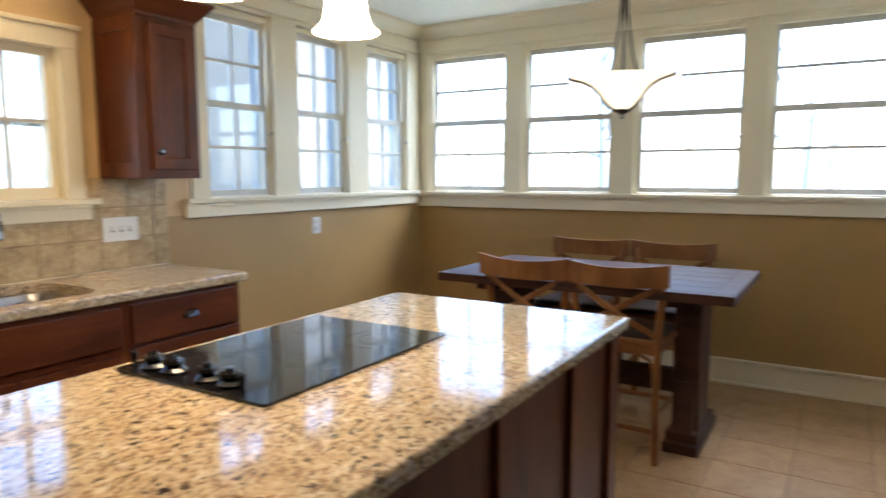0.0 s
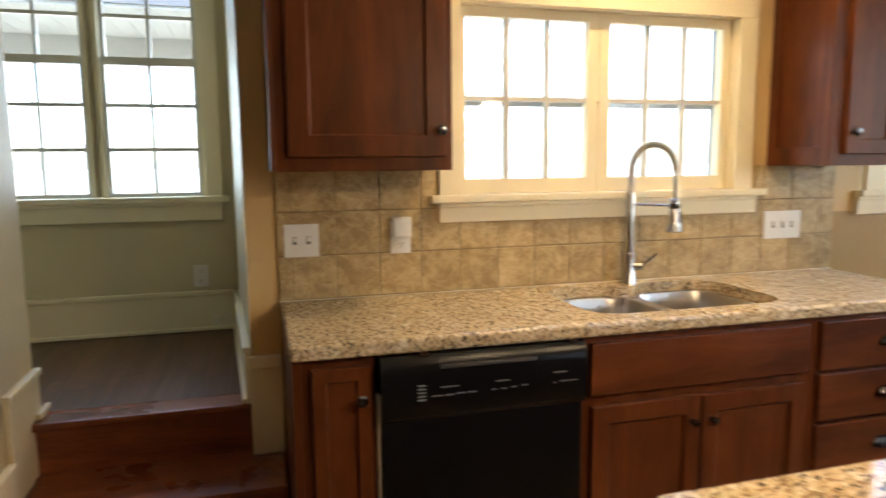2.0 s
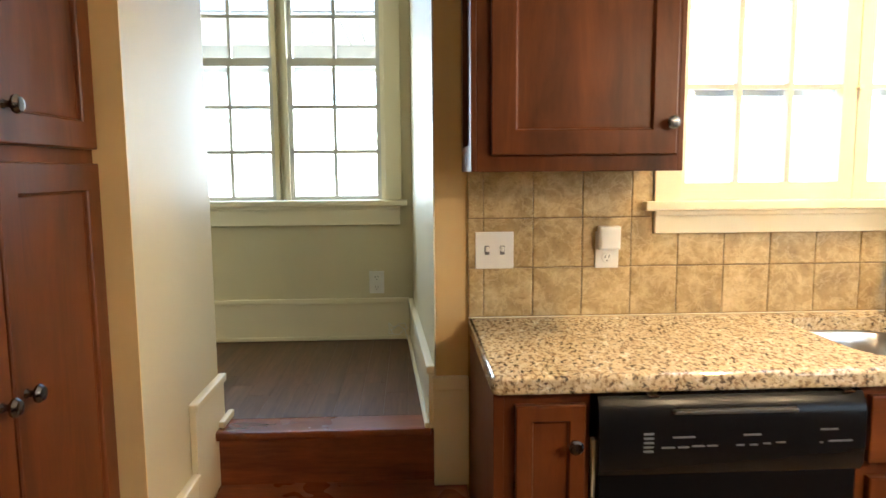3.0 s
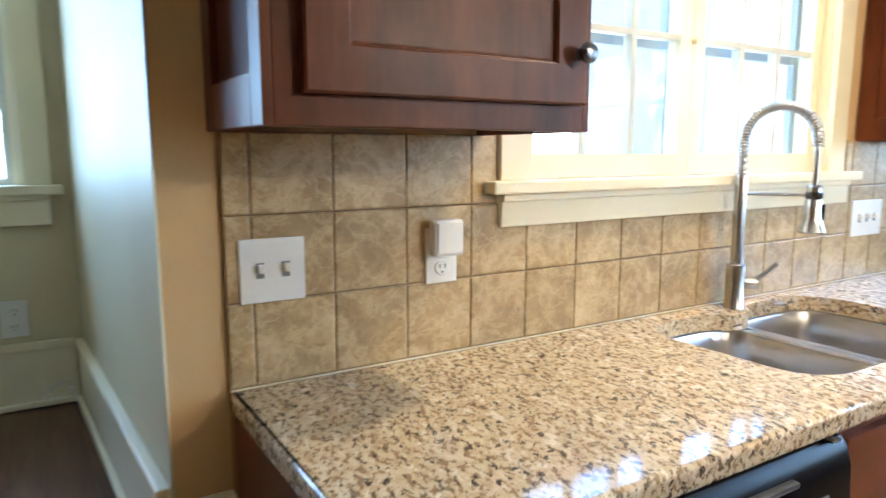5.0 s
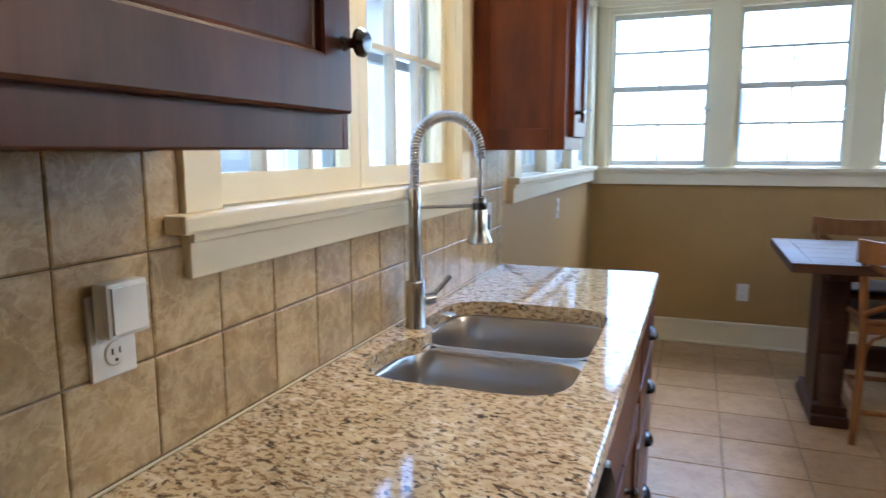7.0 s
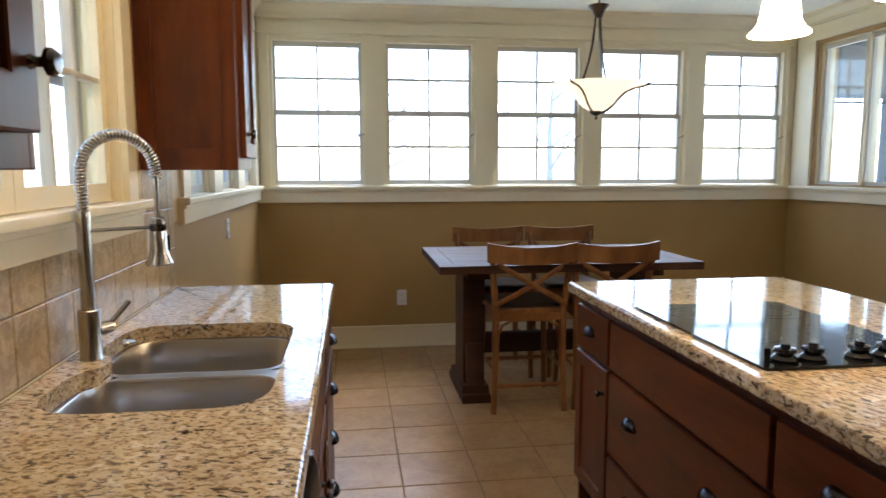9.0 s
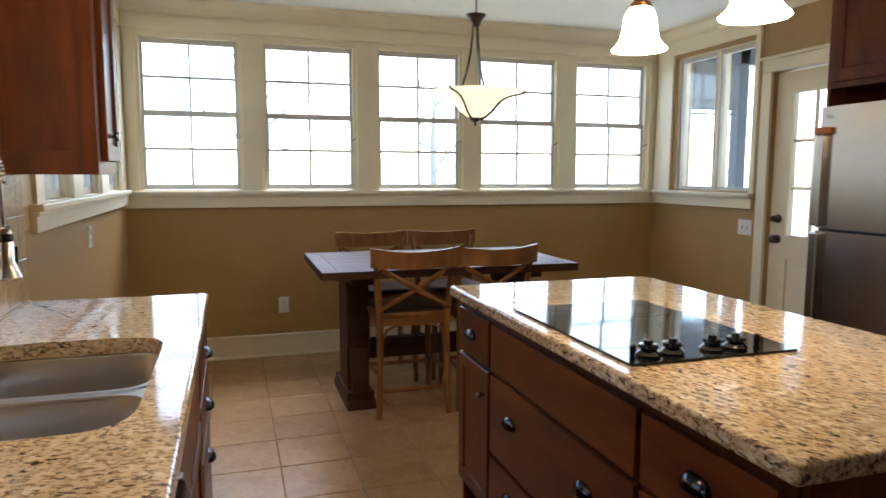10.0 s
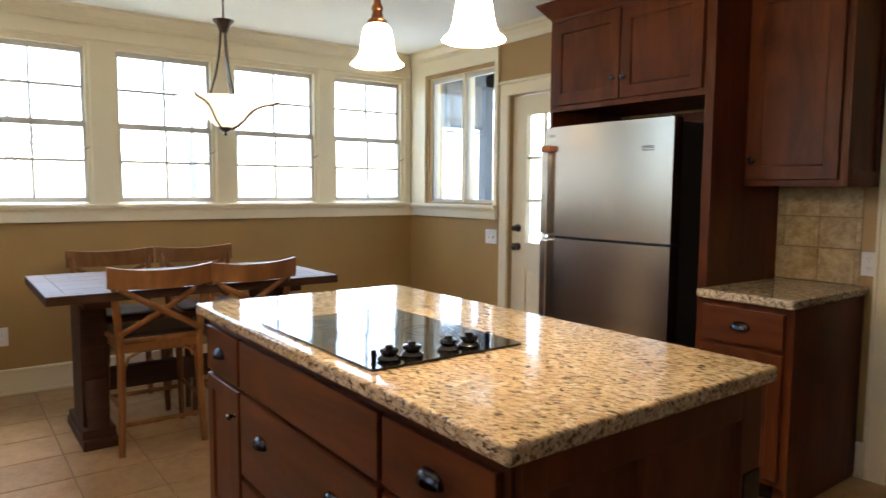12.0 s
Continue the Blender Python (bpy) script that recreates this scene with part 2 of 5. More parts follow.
def structure(ob, label=""):
    return tagged(ob, label, kind="structure")


def lathe(bm, profile, segs=24, m=Matrix()):
    rings = [[bm.verts.new(m @ Vector((r * math.cos(a), r * math.sin(a), z))) for a in (2 * math.pi * k / segs for k in range(segs))] for r, z in profile]
    for a, b in zip(rings, rings[1:]):
        for k in range(segs):
            bm.faces.new((a[k], a[(k + 1) % segs], b[(k + 1) % segs], b[k]))
    if profile[0][0] > 0.0005:
        bm.faces.new(rings[0])
    if profile[-1][0] > 0.0005:
        bm.faces.new(rings[-1])
    bmesh.ops.remove_doubles(bm, verts=bm.verts[:], dist=0.00005)
    return bm


def shell(bm, profile, segs=32):
    """An open lathe: a thin wall with no caps."""
    rings = [[bm.verts.new((r * math.cos(a), r * math.sin(a), z)) for a in (2 * math.pi * k / segs for k in range(segs))] for r, z in profile]
    for a, b in zip(rings, rings[1:]):
        for k in range(segs):
            bm.faces.new((a[k], a[(k + 1) % segs], b[(k + 1) % segs], b[k]))
    return bm


def tube(bm, pts, r, segs=10, ry=None):
    """A round or oval bar along points."""
    pts = [Vector(p) for p in pts]
    rings, side = [], None
    for i, p in enumerate(pts):
        d = (pts[min(i + 1, len(pts) - 1)] - pts[max(i - 1, 0)]).normalized()
        ref = side if side else (Vector((0, 0, 1)) if abs(d.z) < 0.9 else Vector((0, 1, 0)))
        side = (ref - d * ref.dot(d)).normalized()
        other = d.cross(side)
        rr = r[i] if isinstance(r, (list, tuple)) else r
        q = ry if ry else rr
        rings.append([bm.verts.new(p + side * (rr * math.cos(a)) + other * (q * math.sin(a))) for a in (2 * math.pi * k / segs for k in range(segs))])
    for a, b in zip(rings, rings[1:]):
        for k in range(segs):
            bm.faces.new((a[k], a[(k + 1) % segs], b[(k + 1) % segs], b[k]))
    bm.faces.new(rings[0])
    bm.faces.new(rings[-1])
    return bm


def bar(bm, a, b, w, t, up=(0, 0, 1)):
    """A squared bar from a to b, w across and t along the other way."""
    a, b = Vector(a), Vector(b)
    d = (b - a).normalized()
    s = d.cross(Vector(up)).normalized()
    o = s.cross(d)
    vs = [bm.verts.new(p + s * (i * w / 2) + o * (j * t / 2)) for p in (a, b) for i, j in ((-1, -1), (1, -1), (1, 1), (-1, 1))]
    for f in ((0, 1, 2, 3), (7, 6, 5, 4), (0, 4, 5, 1), (1, 5, 6, 2), (2, 6, 7, 3), (3, 7, 4, 0)):
        bm.faces.new([vs[k] for k in f])
    return bm


def at(x, y, z=0.0, deg=0.0):
    return pose(x, y, z, 0, 0, deg)


def wall(name, mat, m, u0, u1, z0, z1, thick, openings=(), label="", v0=0.0):
    """A wall in the plane of m (u along it, v outwards), with openings through it."""
    us = sorted({u0, u1, *[o for a in openings for o in a[:2]]})
    zs = sorted({z0, z1, *[o for a in openings for o in a[2:]]})
    bm = bmesh.new()
    for ua, ub in zip(us, us[1:]):
        col = []
        for za, zb in zip(zs, zs[1:]):
            um, zm = (ua + ub) / 2, (za + zb) / 2
            if any(o[0] < um < o[1] and o[2] < zm < o[3] for o in openings):
                continue
            if col and abs(col[-1][1] - za) < 1e-6:
                col[-1][1] = zb
            else:
                col.append([za, zb])
        for za, zb in col:
            box(bm, ua, ub, v0, v0 + thick, za, zb)
    ob = part(name, bm, mat)
    ob.matrix_world = m
    return structure(ob, label)


NORTH = at(0, 4.75)
WEST = at(-2.905, 0, 0, 90)
EAST = at(1.336, 0, 0, -90)
CEILING = 2.55


# ---- the room's shell ----
FLOOR_X, FLOOR_Y, PITCH = -2.02, 3.09, 0.334
structure(cube("floor", GROUT, (-3.0, 1.5, -5.2, 4.9, -0.12, -0.004), bevel=0), "beige floor tiles laid in a square grid")
structure(cube("ceiling", CEIL, (-3.06, 1.6, -5.3, 5.0, CEILING, CEILING + 0.1), bevel=0), "pale painted plaster ceiling")

HIGH = 3.0
structure(cube("ceiling_passage", CEIL, (-4.3, -3.06, -2.4, 0.2, HIGH, HIGH + 0.1), bevel=0), "pale ceiling of the passage")
structure(cube("wall_passage_head", SAGE, (-3.08, -3.06, -2.4, 0.2, CEILING, HIGH), bevel=0), "sage painted wall above the passage opening")

NWIN = [(-2.77, -2.15), (-1.94, -1.32), (-1.10, -0.475), (-0.27, 0.37), (0.585, 1.225)]
GAP = 0.032
holes_n = [(a - GAP, b + GAP, 1.235, 2.325) for a, b in NWIN]
wall("wall_north", KHAKI, NORTH, -3.1, 1.5, 0, 1.16, 0.16, label="khaki painted wall under the breakfast windows")
wall("wall_north_upper", CREAM, NORTH, -3.1, 1.5, 1.16, CEILING, 0.16, holes_n, "cream painted timber wall between the windows")
WWIN = [(2.64, 3.08), (3.355, 3.79), (4.085, 4.53)]
holes_w = [(a - GAP, b + GAP, 1.235, 2.32) for a, b in WWIN]
KWIN = (0.64, 1.815, 1.26, 1.95)
wall("wall_west_end", TAN, WEST, -0.10, 0.0, 0, CEILING, 0.15, label="tan painted wall end beside the steps")
wall("wall_west", KHAKI, WEST, 0.0, 4.75, 0, 1.16, 0.15, label="khaki painted wall beside the counter")
wall("wall_west_middle", TAN, WEST, 0.0, 2.47, 1.16, CEILING, 0.15, [KWIN], "tan painted wall above the sink")
wall("wall_west_upper", CREAM, WEST, 2.47, 4.75, 1.16, CEILING, 0.15, holes_w, "cream painted timber wall between the side windows")
EWIN = (-4.47, -3.58, 1.25, 2.31)
DOORHOLE = (-3.425, -2.60, 0.0, 2.06)
wall("wall_east", KHAKI, EAST, -4.75, 5.2, 0, CEILING, 0.15, [EWIN, DOORHOLE, (-0.80, 0.06, 0.0, 2.06)], "khaki painted wall with the porch door")
# never in view; stands far south so that less light bounces back
wall("wall_south", KHAKI, at(0, -5.1, 0, 180), -1.5, 3.1, 0, CEILING, 0.12, label="plain unseen wall closing the kitchen, set far back to lessen bounced light")
# the stair's side wall and the wall that carries the pantry
structure(cube("wall_stair", BEIGE, (-3.02, -2.42, -0.93, -0.80, 0, CEILING), bevel=0), "beige painted wall beside the steps")
structure(cube("wall_pantry_side", TAN, (-2.55, -2.42, -5.1, -0.93, 0, CEILING), bevel=0), "tan painted wall beside the pantry")
structure(cube("wall_stair_front", TAN, (-2.42, -2.414, -0.93, -0.797, 0, CEILING), bevel=0), "tan painted wall end")
# unseen doorway opening and hall, added to soak up bounced light
structure(cube("floor_hall", GROUT, (1.49, 3.6, -0.5, 1.2, -0.12, -0.004), bevel=0), "plain floor of an unseen hall added to soak up bounced light")
structure(cube("ceiling_hall", CEIL, (1.49, 3.6, -0.5, 1.2, CEILING, CEILING + 0.1), bevel=0), "plain ceiling of an unseen hall added to soak up bounced light")
structure(boxes("wall_hall", KHAKI, [(1.49, 3.6, 1.1, 1.2, 0, CEILING), (1.49, 3.6, -0.5, -0.4, 0, CEILING), (3.5, 3.6, -0.4, 1.1, 0, CEILING)]), "plain painted walls of an unseen hall added to soak up bounced light")
# passage beyond the steps
HALLZ = 0.565
HFAR = at(-4.06, 0, 0, 90)
HWIN = [(-1.195, -0.813), (-0.722, -0.319)]
wall("wall_passage_end", SAGE, HFAR, -2.6, 0.2, 0.0, HIGH, 0.14, [(-1.235, -0.288, 1.22, 2.53)], "sage painted end wall of the passage")
bm = bmesh.new()
vs = [bm.verts.new(p) for p in ((-2.90, -0.104, 0), (-4.06, -0.165, 0), (-4.06, 0.05, 0), (-3.055, 0.05, 0), (-3.055, -0.10, 0), (-2.905, -0.10, 0))]
bottom = bm.faces.new(vs[:4])
bm.verts.remove(vs[4]), bm.verts.remove(vs[5])
up = bmesh.ops.extrude_face_region(bm, geom=[bottom])["geom"]
bmesh.ops.translate(bm, verts=[g for g in up if isinstance(g, bmesh.types.BMVert)], vec=(0, 0, HIGH))
structure(part("wall_passage_side", bm, SAGE), "pale sage painted passage wall")
structure(cube("wall_passage_far_side", SAGE, (-4.2, -2.55, -2.3, -2.2, 0, HIGH), bevel=0), "sage painted passage wall")
structure(cube("wall_passage_back", SAGE, (-3.02, -2.9, -2.2, -0.93, 0, CEILING), bevel=0), "sage painted passage wall")

# ---- trim ----
def baseboard(name, m, u0, u1, z0=0.0, high=0.17):
    b = thing(name, m, "tall cream painted baseboard with a moulded cap", "baseboard")
    tagged(b, kind="structure")
    cube("board", CREAM, (u0, u1, -0.018, 0, z0, z0 + high - 0.025), b)
    cube("cap", CREAM, (u0, u1, -0.026, 0, z0 + high - 0.025, z0 + high), b, bevel=0.006)
    cube("shoe", CREAM, (u0, u1, -0.032, -0.018, z0, z0 + 0.02), b, bevel=0.006)
    return b


baseboard("baseboard_north", NORTH, -2.905, 1.336)
baseboard("baseboard_west", WEST, 2.31, 4.715)
baseboard("baseboard_east", EAST, -4.715, -3.53)
baseboard("baseboard_east_end", EAST, -0.936, -0.902)
baseboard("baseboard_east_south", EAST, 0.16, 5.1)
baseboard("baseboard_passage", HFAR, -2.2, -0.185, HALLZ, 0.20)
baseboard("baseboard_passage_side", pose(-4.06, -0.165, 0, 0, 0, 3.0), 0.03, 1.16, HALLZ, 0.20)
jamb = thing("plinth_block", at(-2.905, 0, 0, 90), "cream painted plinth block standing on the lower step", "trim")
tagged(jamb, kind="structure")
cube("block", CREAM, (-0.108, 0.0, -0.02, 0.0, 0.385, 0.69), jamb)
cube("cap", CREAM, (-0.114, 0.0, -0.03, 0.0, 0.69, 0.735), jamb, bevel=0.008)

# the stepped baseboard along the stair's side wall
sk = thing("stair_skirt", Matrix(), "cream painted skirting stepping down with the stairs", "trim")
tagged(sk, kind="structure")
cube("upper_board", CREAM, (-3.02, -2.735, -0.80, -0.782, 0.38, 0.695), sk)
cube("upper_cap", CREAM, (-3.03, -2.725, -0.80, -0.774, 0.695, 0.72), sk, bevel=0.006)
cube("shoe", CREAM, (-3.06, -2.94, -0.782, -0.762, 0.566, 0.588), sk, bevel=0.006)
cube("lower_board", CREAM, (-2.735, -2.42, -0.80, -0.782, 0.19, 0.49), sk)
cube("lower_cap", CREAM, (-2.735, -2.414, -0.80, -0.774, 0.49, 0.515), sk, bevel=0.006)


def crown(name, m, u0, u1):
    """A cove moulding under the ceiling."""
    prof = [(0, CEILING - 0.10), (-0.012, CEILING - 0.10), (-0.016, CEILING - 0.085), (-0.03, CEILING - 0.06), (-0.06, CEILING - 0.03), (-0.075, CEILING - 0.022), (-0.08, CEILING), (0, CEILING)]
    bm = bmesh.new()
    a = [bm.verts.new((u0, v, z)) for v, z in prof]
    b = [bm.verts.new((u1, v, z)) for v, z in prof]
    for k in range(len(prof)):
        j = (k + 1) % len(prof)
        bm.faces.new((a[k], a[j], b[j], b[k]))
    bm.faces.new(a), bm.faces.new(b)
    ob = part(name, bm, CREAM)
    ob.matrix_world = m
    return structure(ob, "cream painted crown moulding under the ceiling")


crown("crown_north", NORTH, -2.905, 1.336)
crown("crown_west", WEST, 0.0, 4.75)
crown("crown_east", EAST, -4.75, 5.1)


# ---- windows ----
def window(name, m, sashes, z0, z1, cols, rows_up, rows_low, label, v_glass=0.05, rail=True, latch=True, storm=False):
    """Double-hung windows side by side in one opening each: frame, two sashes with muntins, panes."""
    w = thing(name, m, label, "window")
    tagged(w, kind="structure")
    for a, b in sashes:
        out, d = GAP, v_glass
        boxes("window_frame", CREAM, [(a - out, a - 0.012, 0.015, 0.12, z0 - 0.05, z1 + 0.04), (b + 0.012, b + out, 0.015, 0.12, z0 - 0.05, z1 + 0.04), (a - 0.012, b + 0.012, 0.015, 0.12, z1 + 0.012, z1 + 0.04), (a - 0.012, b + 0.012, 0.005, 0.12, z0 - 0.05, z0 - 0.036)], w)
        mid = z0 + (z1 - z0) * rows_low / (rows_low + rows_up) if rail else z1
        for kind, za, zb, rows, dv in (("lower_sash", z0, mid, rows_low, 0.0), ("upper_sash", mid, z1, rows_up, 0.03)):
            if rows == 0:
                continue
            s = boxes(kind, SASH, [(a - 0.012, a + 0.008, d + dv - 0.015, d + dv + 0.015, za - 0.034, zb + 0.012), (b - 0.008, b + 0.012, d + dv - 0.015, d + dv + 0.015, za - 0.034, zb + 0.012), (a + 0.008, b - 0.008, d + dv - 0.015, d + dv + 0.015, zb - 0.022, zb + 0.014), (a + 0.008, b - 0.008, d + dv - 0.015, d + dv + 0.015, za - (0.034 if kind == "lower_sash" else 0.016), za + (0.0 if kind == "lower_sash" else 0.020))], w)
            for k in range(1, cols):
                u = a + (b - a) * k / cols
                cube("muntin", SASH, (u - 0.0075, u + 0.0075, d + dv - 0.014, d + dv + 0.012, za, zb - 0.012), s, bevel=0)
            for k in range(1, rows):
                z = za + (zb - za) * k / rows
                cube("muntin", SASH, (a + 0.008, b - 0.008, d + dv - 0.015, d + dv + 0.011, z - 0.0085, z + 0.0085), s, bevel=0)
            for i in range(cols):
                for j in range(rows):
                    p = cube("pane", GLASS, (a + (b - a) * i / cols, a + (b - a) * (i + 1) / cols, d + dv - 0.001, d + dv + 0.001, za + (zb - za) * j / rows, za + (zb - za) * (j + 1) / rows), s, bevel=0)
                    p.visible_shadow = False
        if storm:
            boxes("outer_jamb", STORM, [(a - 0.012, a - 0.006, d + 0.05, 0.165, z0 - 0.03, z1 + 0.01), (b + 0.006, b + 0.012, d + 0.05, 0.165, z0 - 0.03, z1 + 0.01), (a - 0.006, b + 0.006, d + 0.05, 0.165, z1 + 0.004, z1 + 0.01)], w, "blue-grey outer jamb")
        if latch:
            bm = bmesh.new()
            tube(bm, [(b + 0.025, 0.01, z0 + 0.34), (b + 0.022, -0.012, z0 + 0.345), (b - 0.005, -0.018, z0 + 0.33), (b - 0.02, -0.016, z0 + 0.325)], 0.005, 8)
            part("latch", bm, CHROME, w, "small nickel sash latch", smooth=True)
    return w


for k, ab in enumerate(NWIN):
    window("window_north_%d" % (k + 1), NORTH, [ab], 1.285, 2.285, 2, 2, 2, "cream double-hung window with eight panes, overexposed daylight behind")
for k, ab in enumerate(WWIN):
    window("window_west_%d" % (k + 1), WEST, [ab], 1.29, 2.27, 2, 2, 2, "narrow cream double-hung window with eight panes", storm=True)


def casement_pair(name, m, leaves, opening, z0, z1, zmid, label):
    """Two casements meeting in the middle, each three panes wide and two high, with a storm sash outside."""
    w = thing(name, m, label, "window")
    tagged(w, kind="structure")
    ua, ub, za, zb = opening
    boxes("window_frame", CREAM, [(ua, ua + 0.012, 0.0, 0.13, za, zb), (ub - 0.012, ub, 0.0, 0.13, za, zb), (ua + 0.012, ub - 0.012, 0.0, 0.13, zb - 0.012, zb), (ua + 0.012, ub - 0.012, 0.0, 0.13, za, za + 0.008)], w)
    meet = (leaves[0][1] + leaves[1][0]) / 2
    for (a, b), (lo, hi) in zip(leaves, ((ua + 0.013, meet - 0.001), (meet + 0.001, ub - 0.013))):
        s = boxes("casement", CREAM, [(lo, a, 0.03, 0.07, za + 0.009, zb - 0.013), (b, hi, 0.03, 0.07, za + 0.009, zb - 0.013), (a, b, 0.03, 0.07, za + 0.009, z0), (a, b, 0.03, 0.07, z1, zb - 0.013)], w)
        for k in (1, 2):
            u = a + (b - a) * k / 3
            cube("muntin", SASH, (u - 0.008, u + 0.008, 0.034, 0.064, z0, z1), s, bevel=0.002)
        cube("muntin", SASH, (a, b, 0.035, 0.063, zmid - 0.008, zmid + 0.008), s, bevel=0.002)
        for i in range(3):
            for lo_z, hi_z in ((z0, zmid), (zmid, z1)):
                p = cube("pane", GLASS, (a + (b - a) * i / 3, a + (b - a) * (i + 1) / 3, 0.052, 0.054, lo_z, hi_z), s, bevel=0)
                p.visible_shadow = False
        boxes("storm_sash", STORM, [(lo - 0.004, lo + 0.022, 0.10, 0.12, za + 0.009, zb - 0.013), (hi - 0.022, hi + 0.004, 0.10, 0.12, za + 0.009, zb - 0.013), (lo + 0.022, hi - 0.022, 0.10, 0.12, zmid - 0.022, zmid + 0.002)], w, "grey outer storm sash")
    bm = bmesh.new()
    lathe(bm, [(0, 0), (0.008, 0), (0.005, 0.006), (0.009, 0.012), (0.008, 0.018), (0, 0.02)], 12, Matrix.Translation((meet, 0.03, zmid - 0.006)) @ Matrix.Rotation(radians(90), 4, "X"))
    part("catch", bm, CREAM, w, "small painted catch knob", smooth=True)
    return w


casement_pair("window_kitchen", WEST, [(0.680, 1.168), (1.262, 1.762)], (0.640, 1.815, 1.26, 1.95), 1.322, 1.902, 1.615, "paired cream casements over the sink, six panes each")
window("window_porch", EAST, [(-4.45, -4.02), (-3.99, -3.60)], 1.275, 2.29, 1, 0, 1, "fixed two-light window looking onto the porch", rail=False, latch=False)
window("window_passage", HFAR, HWIN, 1.25, 2.495, 2, 3, 3, "paired cream window at the end of the passage", latch=False)


def casing(name, m, u0, u1, z0, z1, wide, proud=0.022, posts=(), label="flat cream painted window casing", head=0.0):
    c = thing(name, m, label, "casing")
    tagged(c, kind="structure")
    cube("side", CREAM, (u0 - wide, u0, -proud, 0, z0, z1), c)
    cube("side", CREAM, (u1, u1 + wide, -proud, 0, z0, z1), c)
    cube("head", CREAM, (u0 - wide, u1 + wide, -proud - 0.003, 0, z1, z1 + wide + head), c)
    cube("head_cap", CREAM, (u0 - wide - 0.012, u1 + wide + 0.012, -proud - 0.018, 0, z1 + wide + head, z1 + wide + head + 0.022), c, bevel=0.006)
    for a, b in posts:
        cube("mullion", CREAM, (a, b, 0.055, 0.125, z0, z1), c)
    return c


def sill(name, m, u0, u1, ztop, zbot, ends=0.035, out=0.05):
    s = thing(name, m, "cream painted window sill with an apron board", "sill")
    tagged(s, kind="structure")
    cube("sill_board", CREAM, (u0 - ends, u1 + ends, -out, 0.02, ztop - 0.028, ztop), s, bevel=0.005)
    cube("apron", CREAM, (u0, u1, -0.026, 0, zbot, ztop - 0.028), s, bevel=0.003)
    cube("bead", CREAM, (u0, u1, -0.034, -0.026, ztop - 0.044, ztop - 0.028), s, bevel=0.003)
    return s


sill("sill_north", NORTH, -2.905, 1.336, 1.24, 1.12, 0.0)
sill("sill_west", WEST, 2.436, 4.722, 1.25, 1.145, 0.0)
sill("sill_kitchen", WEST, 0.567, 1.912, 1.268, 1.170)
sill("sill_porch", EAST, -4.722, -3.55, 1.235, 1.125, 0.0)
sill("sill_passage", HFAR, -1.31, -0.222, 1.232, 1.115)
casing("casing_kitchen", WEST, 0.650, 1.805, 1.268, 1.94, 0.083)
casing("casing_porch", EAST, -4.50, -3.585, 1.235, 2.34, 0.045, head=0.07)
casing("casing_passage", HFAR, -1.235, -0.288, 1.232, 2.53, 0.075, posts=[(-0.785, -0.738)])
# upright casing boards between the breakfast windows
def posts(name, m, spans, z0, z1):
    for a, b in spans:
        p = thing(name, m, "flat cream painted casing board between windows", "casing")
        tagged(p, kind="structure")
        cube("board", CREAM, (a, b, -0.016, 0, z0, z1), p)


edges = [-2.905] + [e for a, b in NWIN for e in (a - GAP + 0.006, b + GAP - 0.006)] + [1.336]
posts("casing_north", NORTH, [(edges[i] + (0.03 if i == 0 else 0.012), edges[i + 1] - 0.012) for i in range(0, len(edges), 2)], 1.24, 2.33)
edges = [2.49] + [e for a, b in WWIN for e in (a - GAP, b + GAP)] + [4.74]
posts("casing_west", WEST, [(edges[i], edges[i + 1]) for i in range(0, len(edges), 2)], 1.25, 2.33)
structure(cube("head_board_north", CREAM, (-2.88, 1.31, 4.728, 4.75, 2.345, 2.425)), "cream painted head casing above the windows")
hb = structure(cube("head_board_west", CREAM, (2.49, 4.72, -0.022, 0, 2.345, 2.425)), "cream painted head casing above the side windows")
hb.matrix_world = WEST

cb = structure(cube("casing_porch_corner", CREAM, (-4.722, -4.548, -0.016, 0, 1.236, 2.45)), "flat cream painted casing board in the corner")
cb.matrix_world = EAST

# ---- porch door ----
door = thing("door_porch", EAST, "cream painted half-glazed door, closed, with bronze knob and deadbolt", "door")
tagged(door, kind="structure")
DA, DB = -3.415, -2.61
boxes("leaf", CREAM, [(DA, DA + 0.15, 0.03, 0.07, 0.02, 2.05), (DB - 0.15, DB, 0.03, 0.07, 0.02, 2.05), (DA + 0.15, DB - 0.15, 0.03, 0.07, 0.02, 0.26), (DA + 0.15, DB - 0.15, 0.03, 0.07, 0.80, 0.965), (DA + 0.15, DB - 0.15, 0.03, 0.07, 1.905, 2.05), (DA + 0.15, DB - 0.15, 0.045, 0.06, 0.26, 0.80)], door)
for z in (0.965 + 0.3133, 0.965 + 0.6266):
    cube("muntin", CREAM, (DA + 0.15, DB - 0.15, 0.04, 0.06, z - 0.011, z + 0.011), door)
for u in (DA + 0.318, DA + 0.487):
    cube("muntin", CREAM, (u - 0.011, u + 0.011, 0.041, 0.059, 0.965, 1.905), door)
gp = cube("glass", GLASS, (DA + 0.15, DB - 0.15, 0.049, 0.052, 0.965, 1.905), door, bevel=0)
gp.visible_shadow = False
for a, b, c, d in ((DA + 0.15, DB - 0.15, 0.945, 0.965), (DA + 0.15, DB - 0.15, 1.905, 1.925), (DA + 0.13, DA + 0.15, 0.945, 1.925), (DB - 0.15, DB - 0.13, 0.945, 1.925)):
    cube("glazing_bead", CREAM, (a, b, 0.02, 0.03, c, d), door, bevel=0.004)
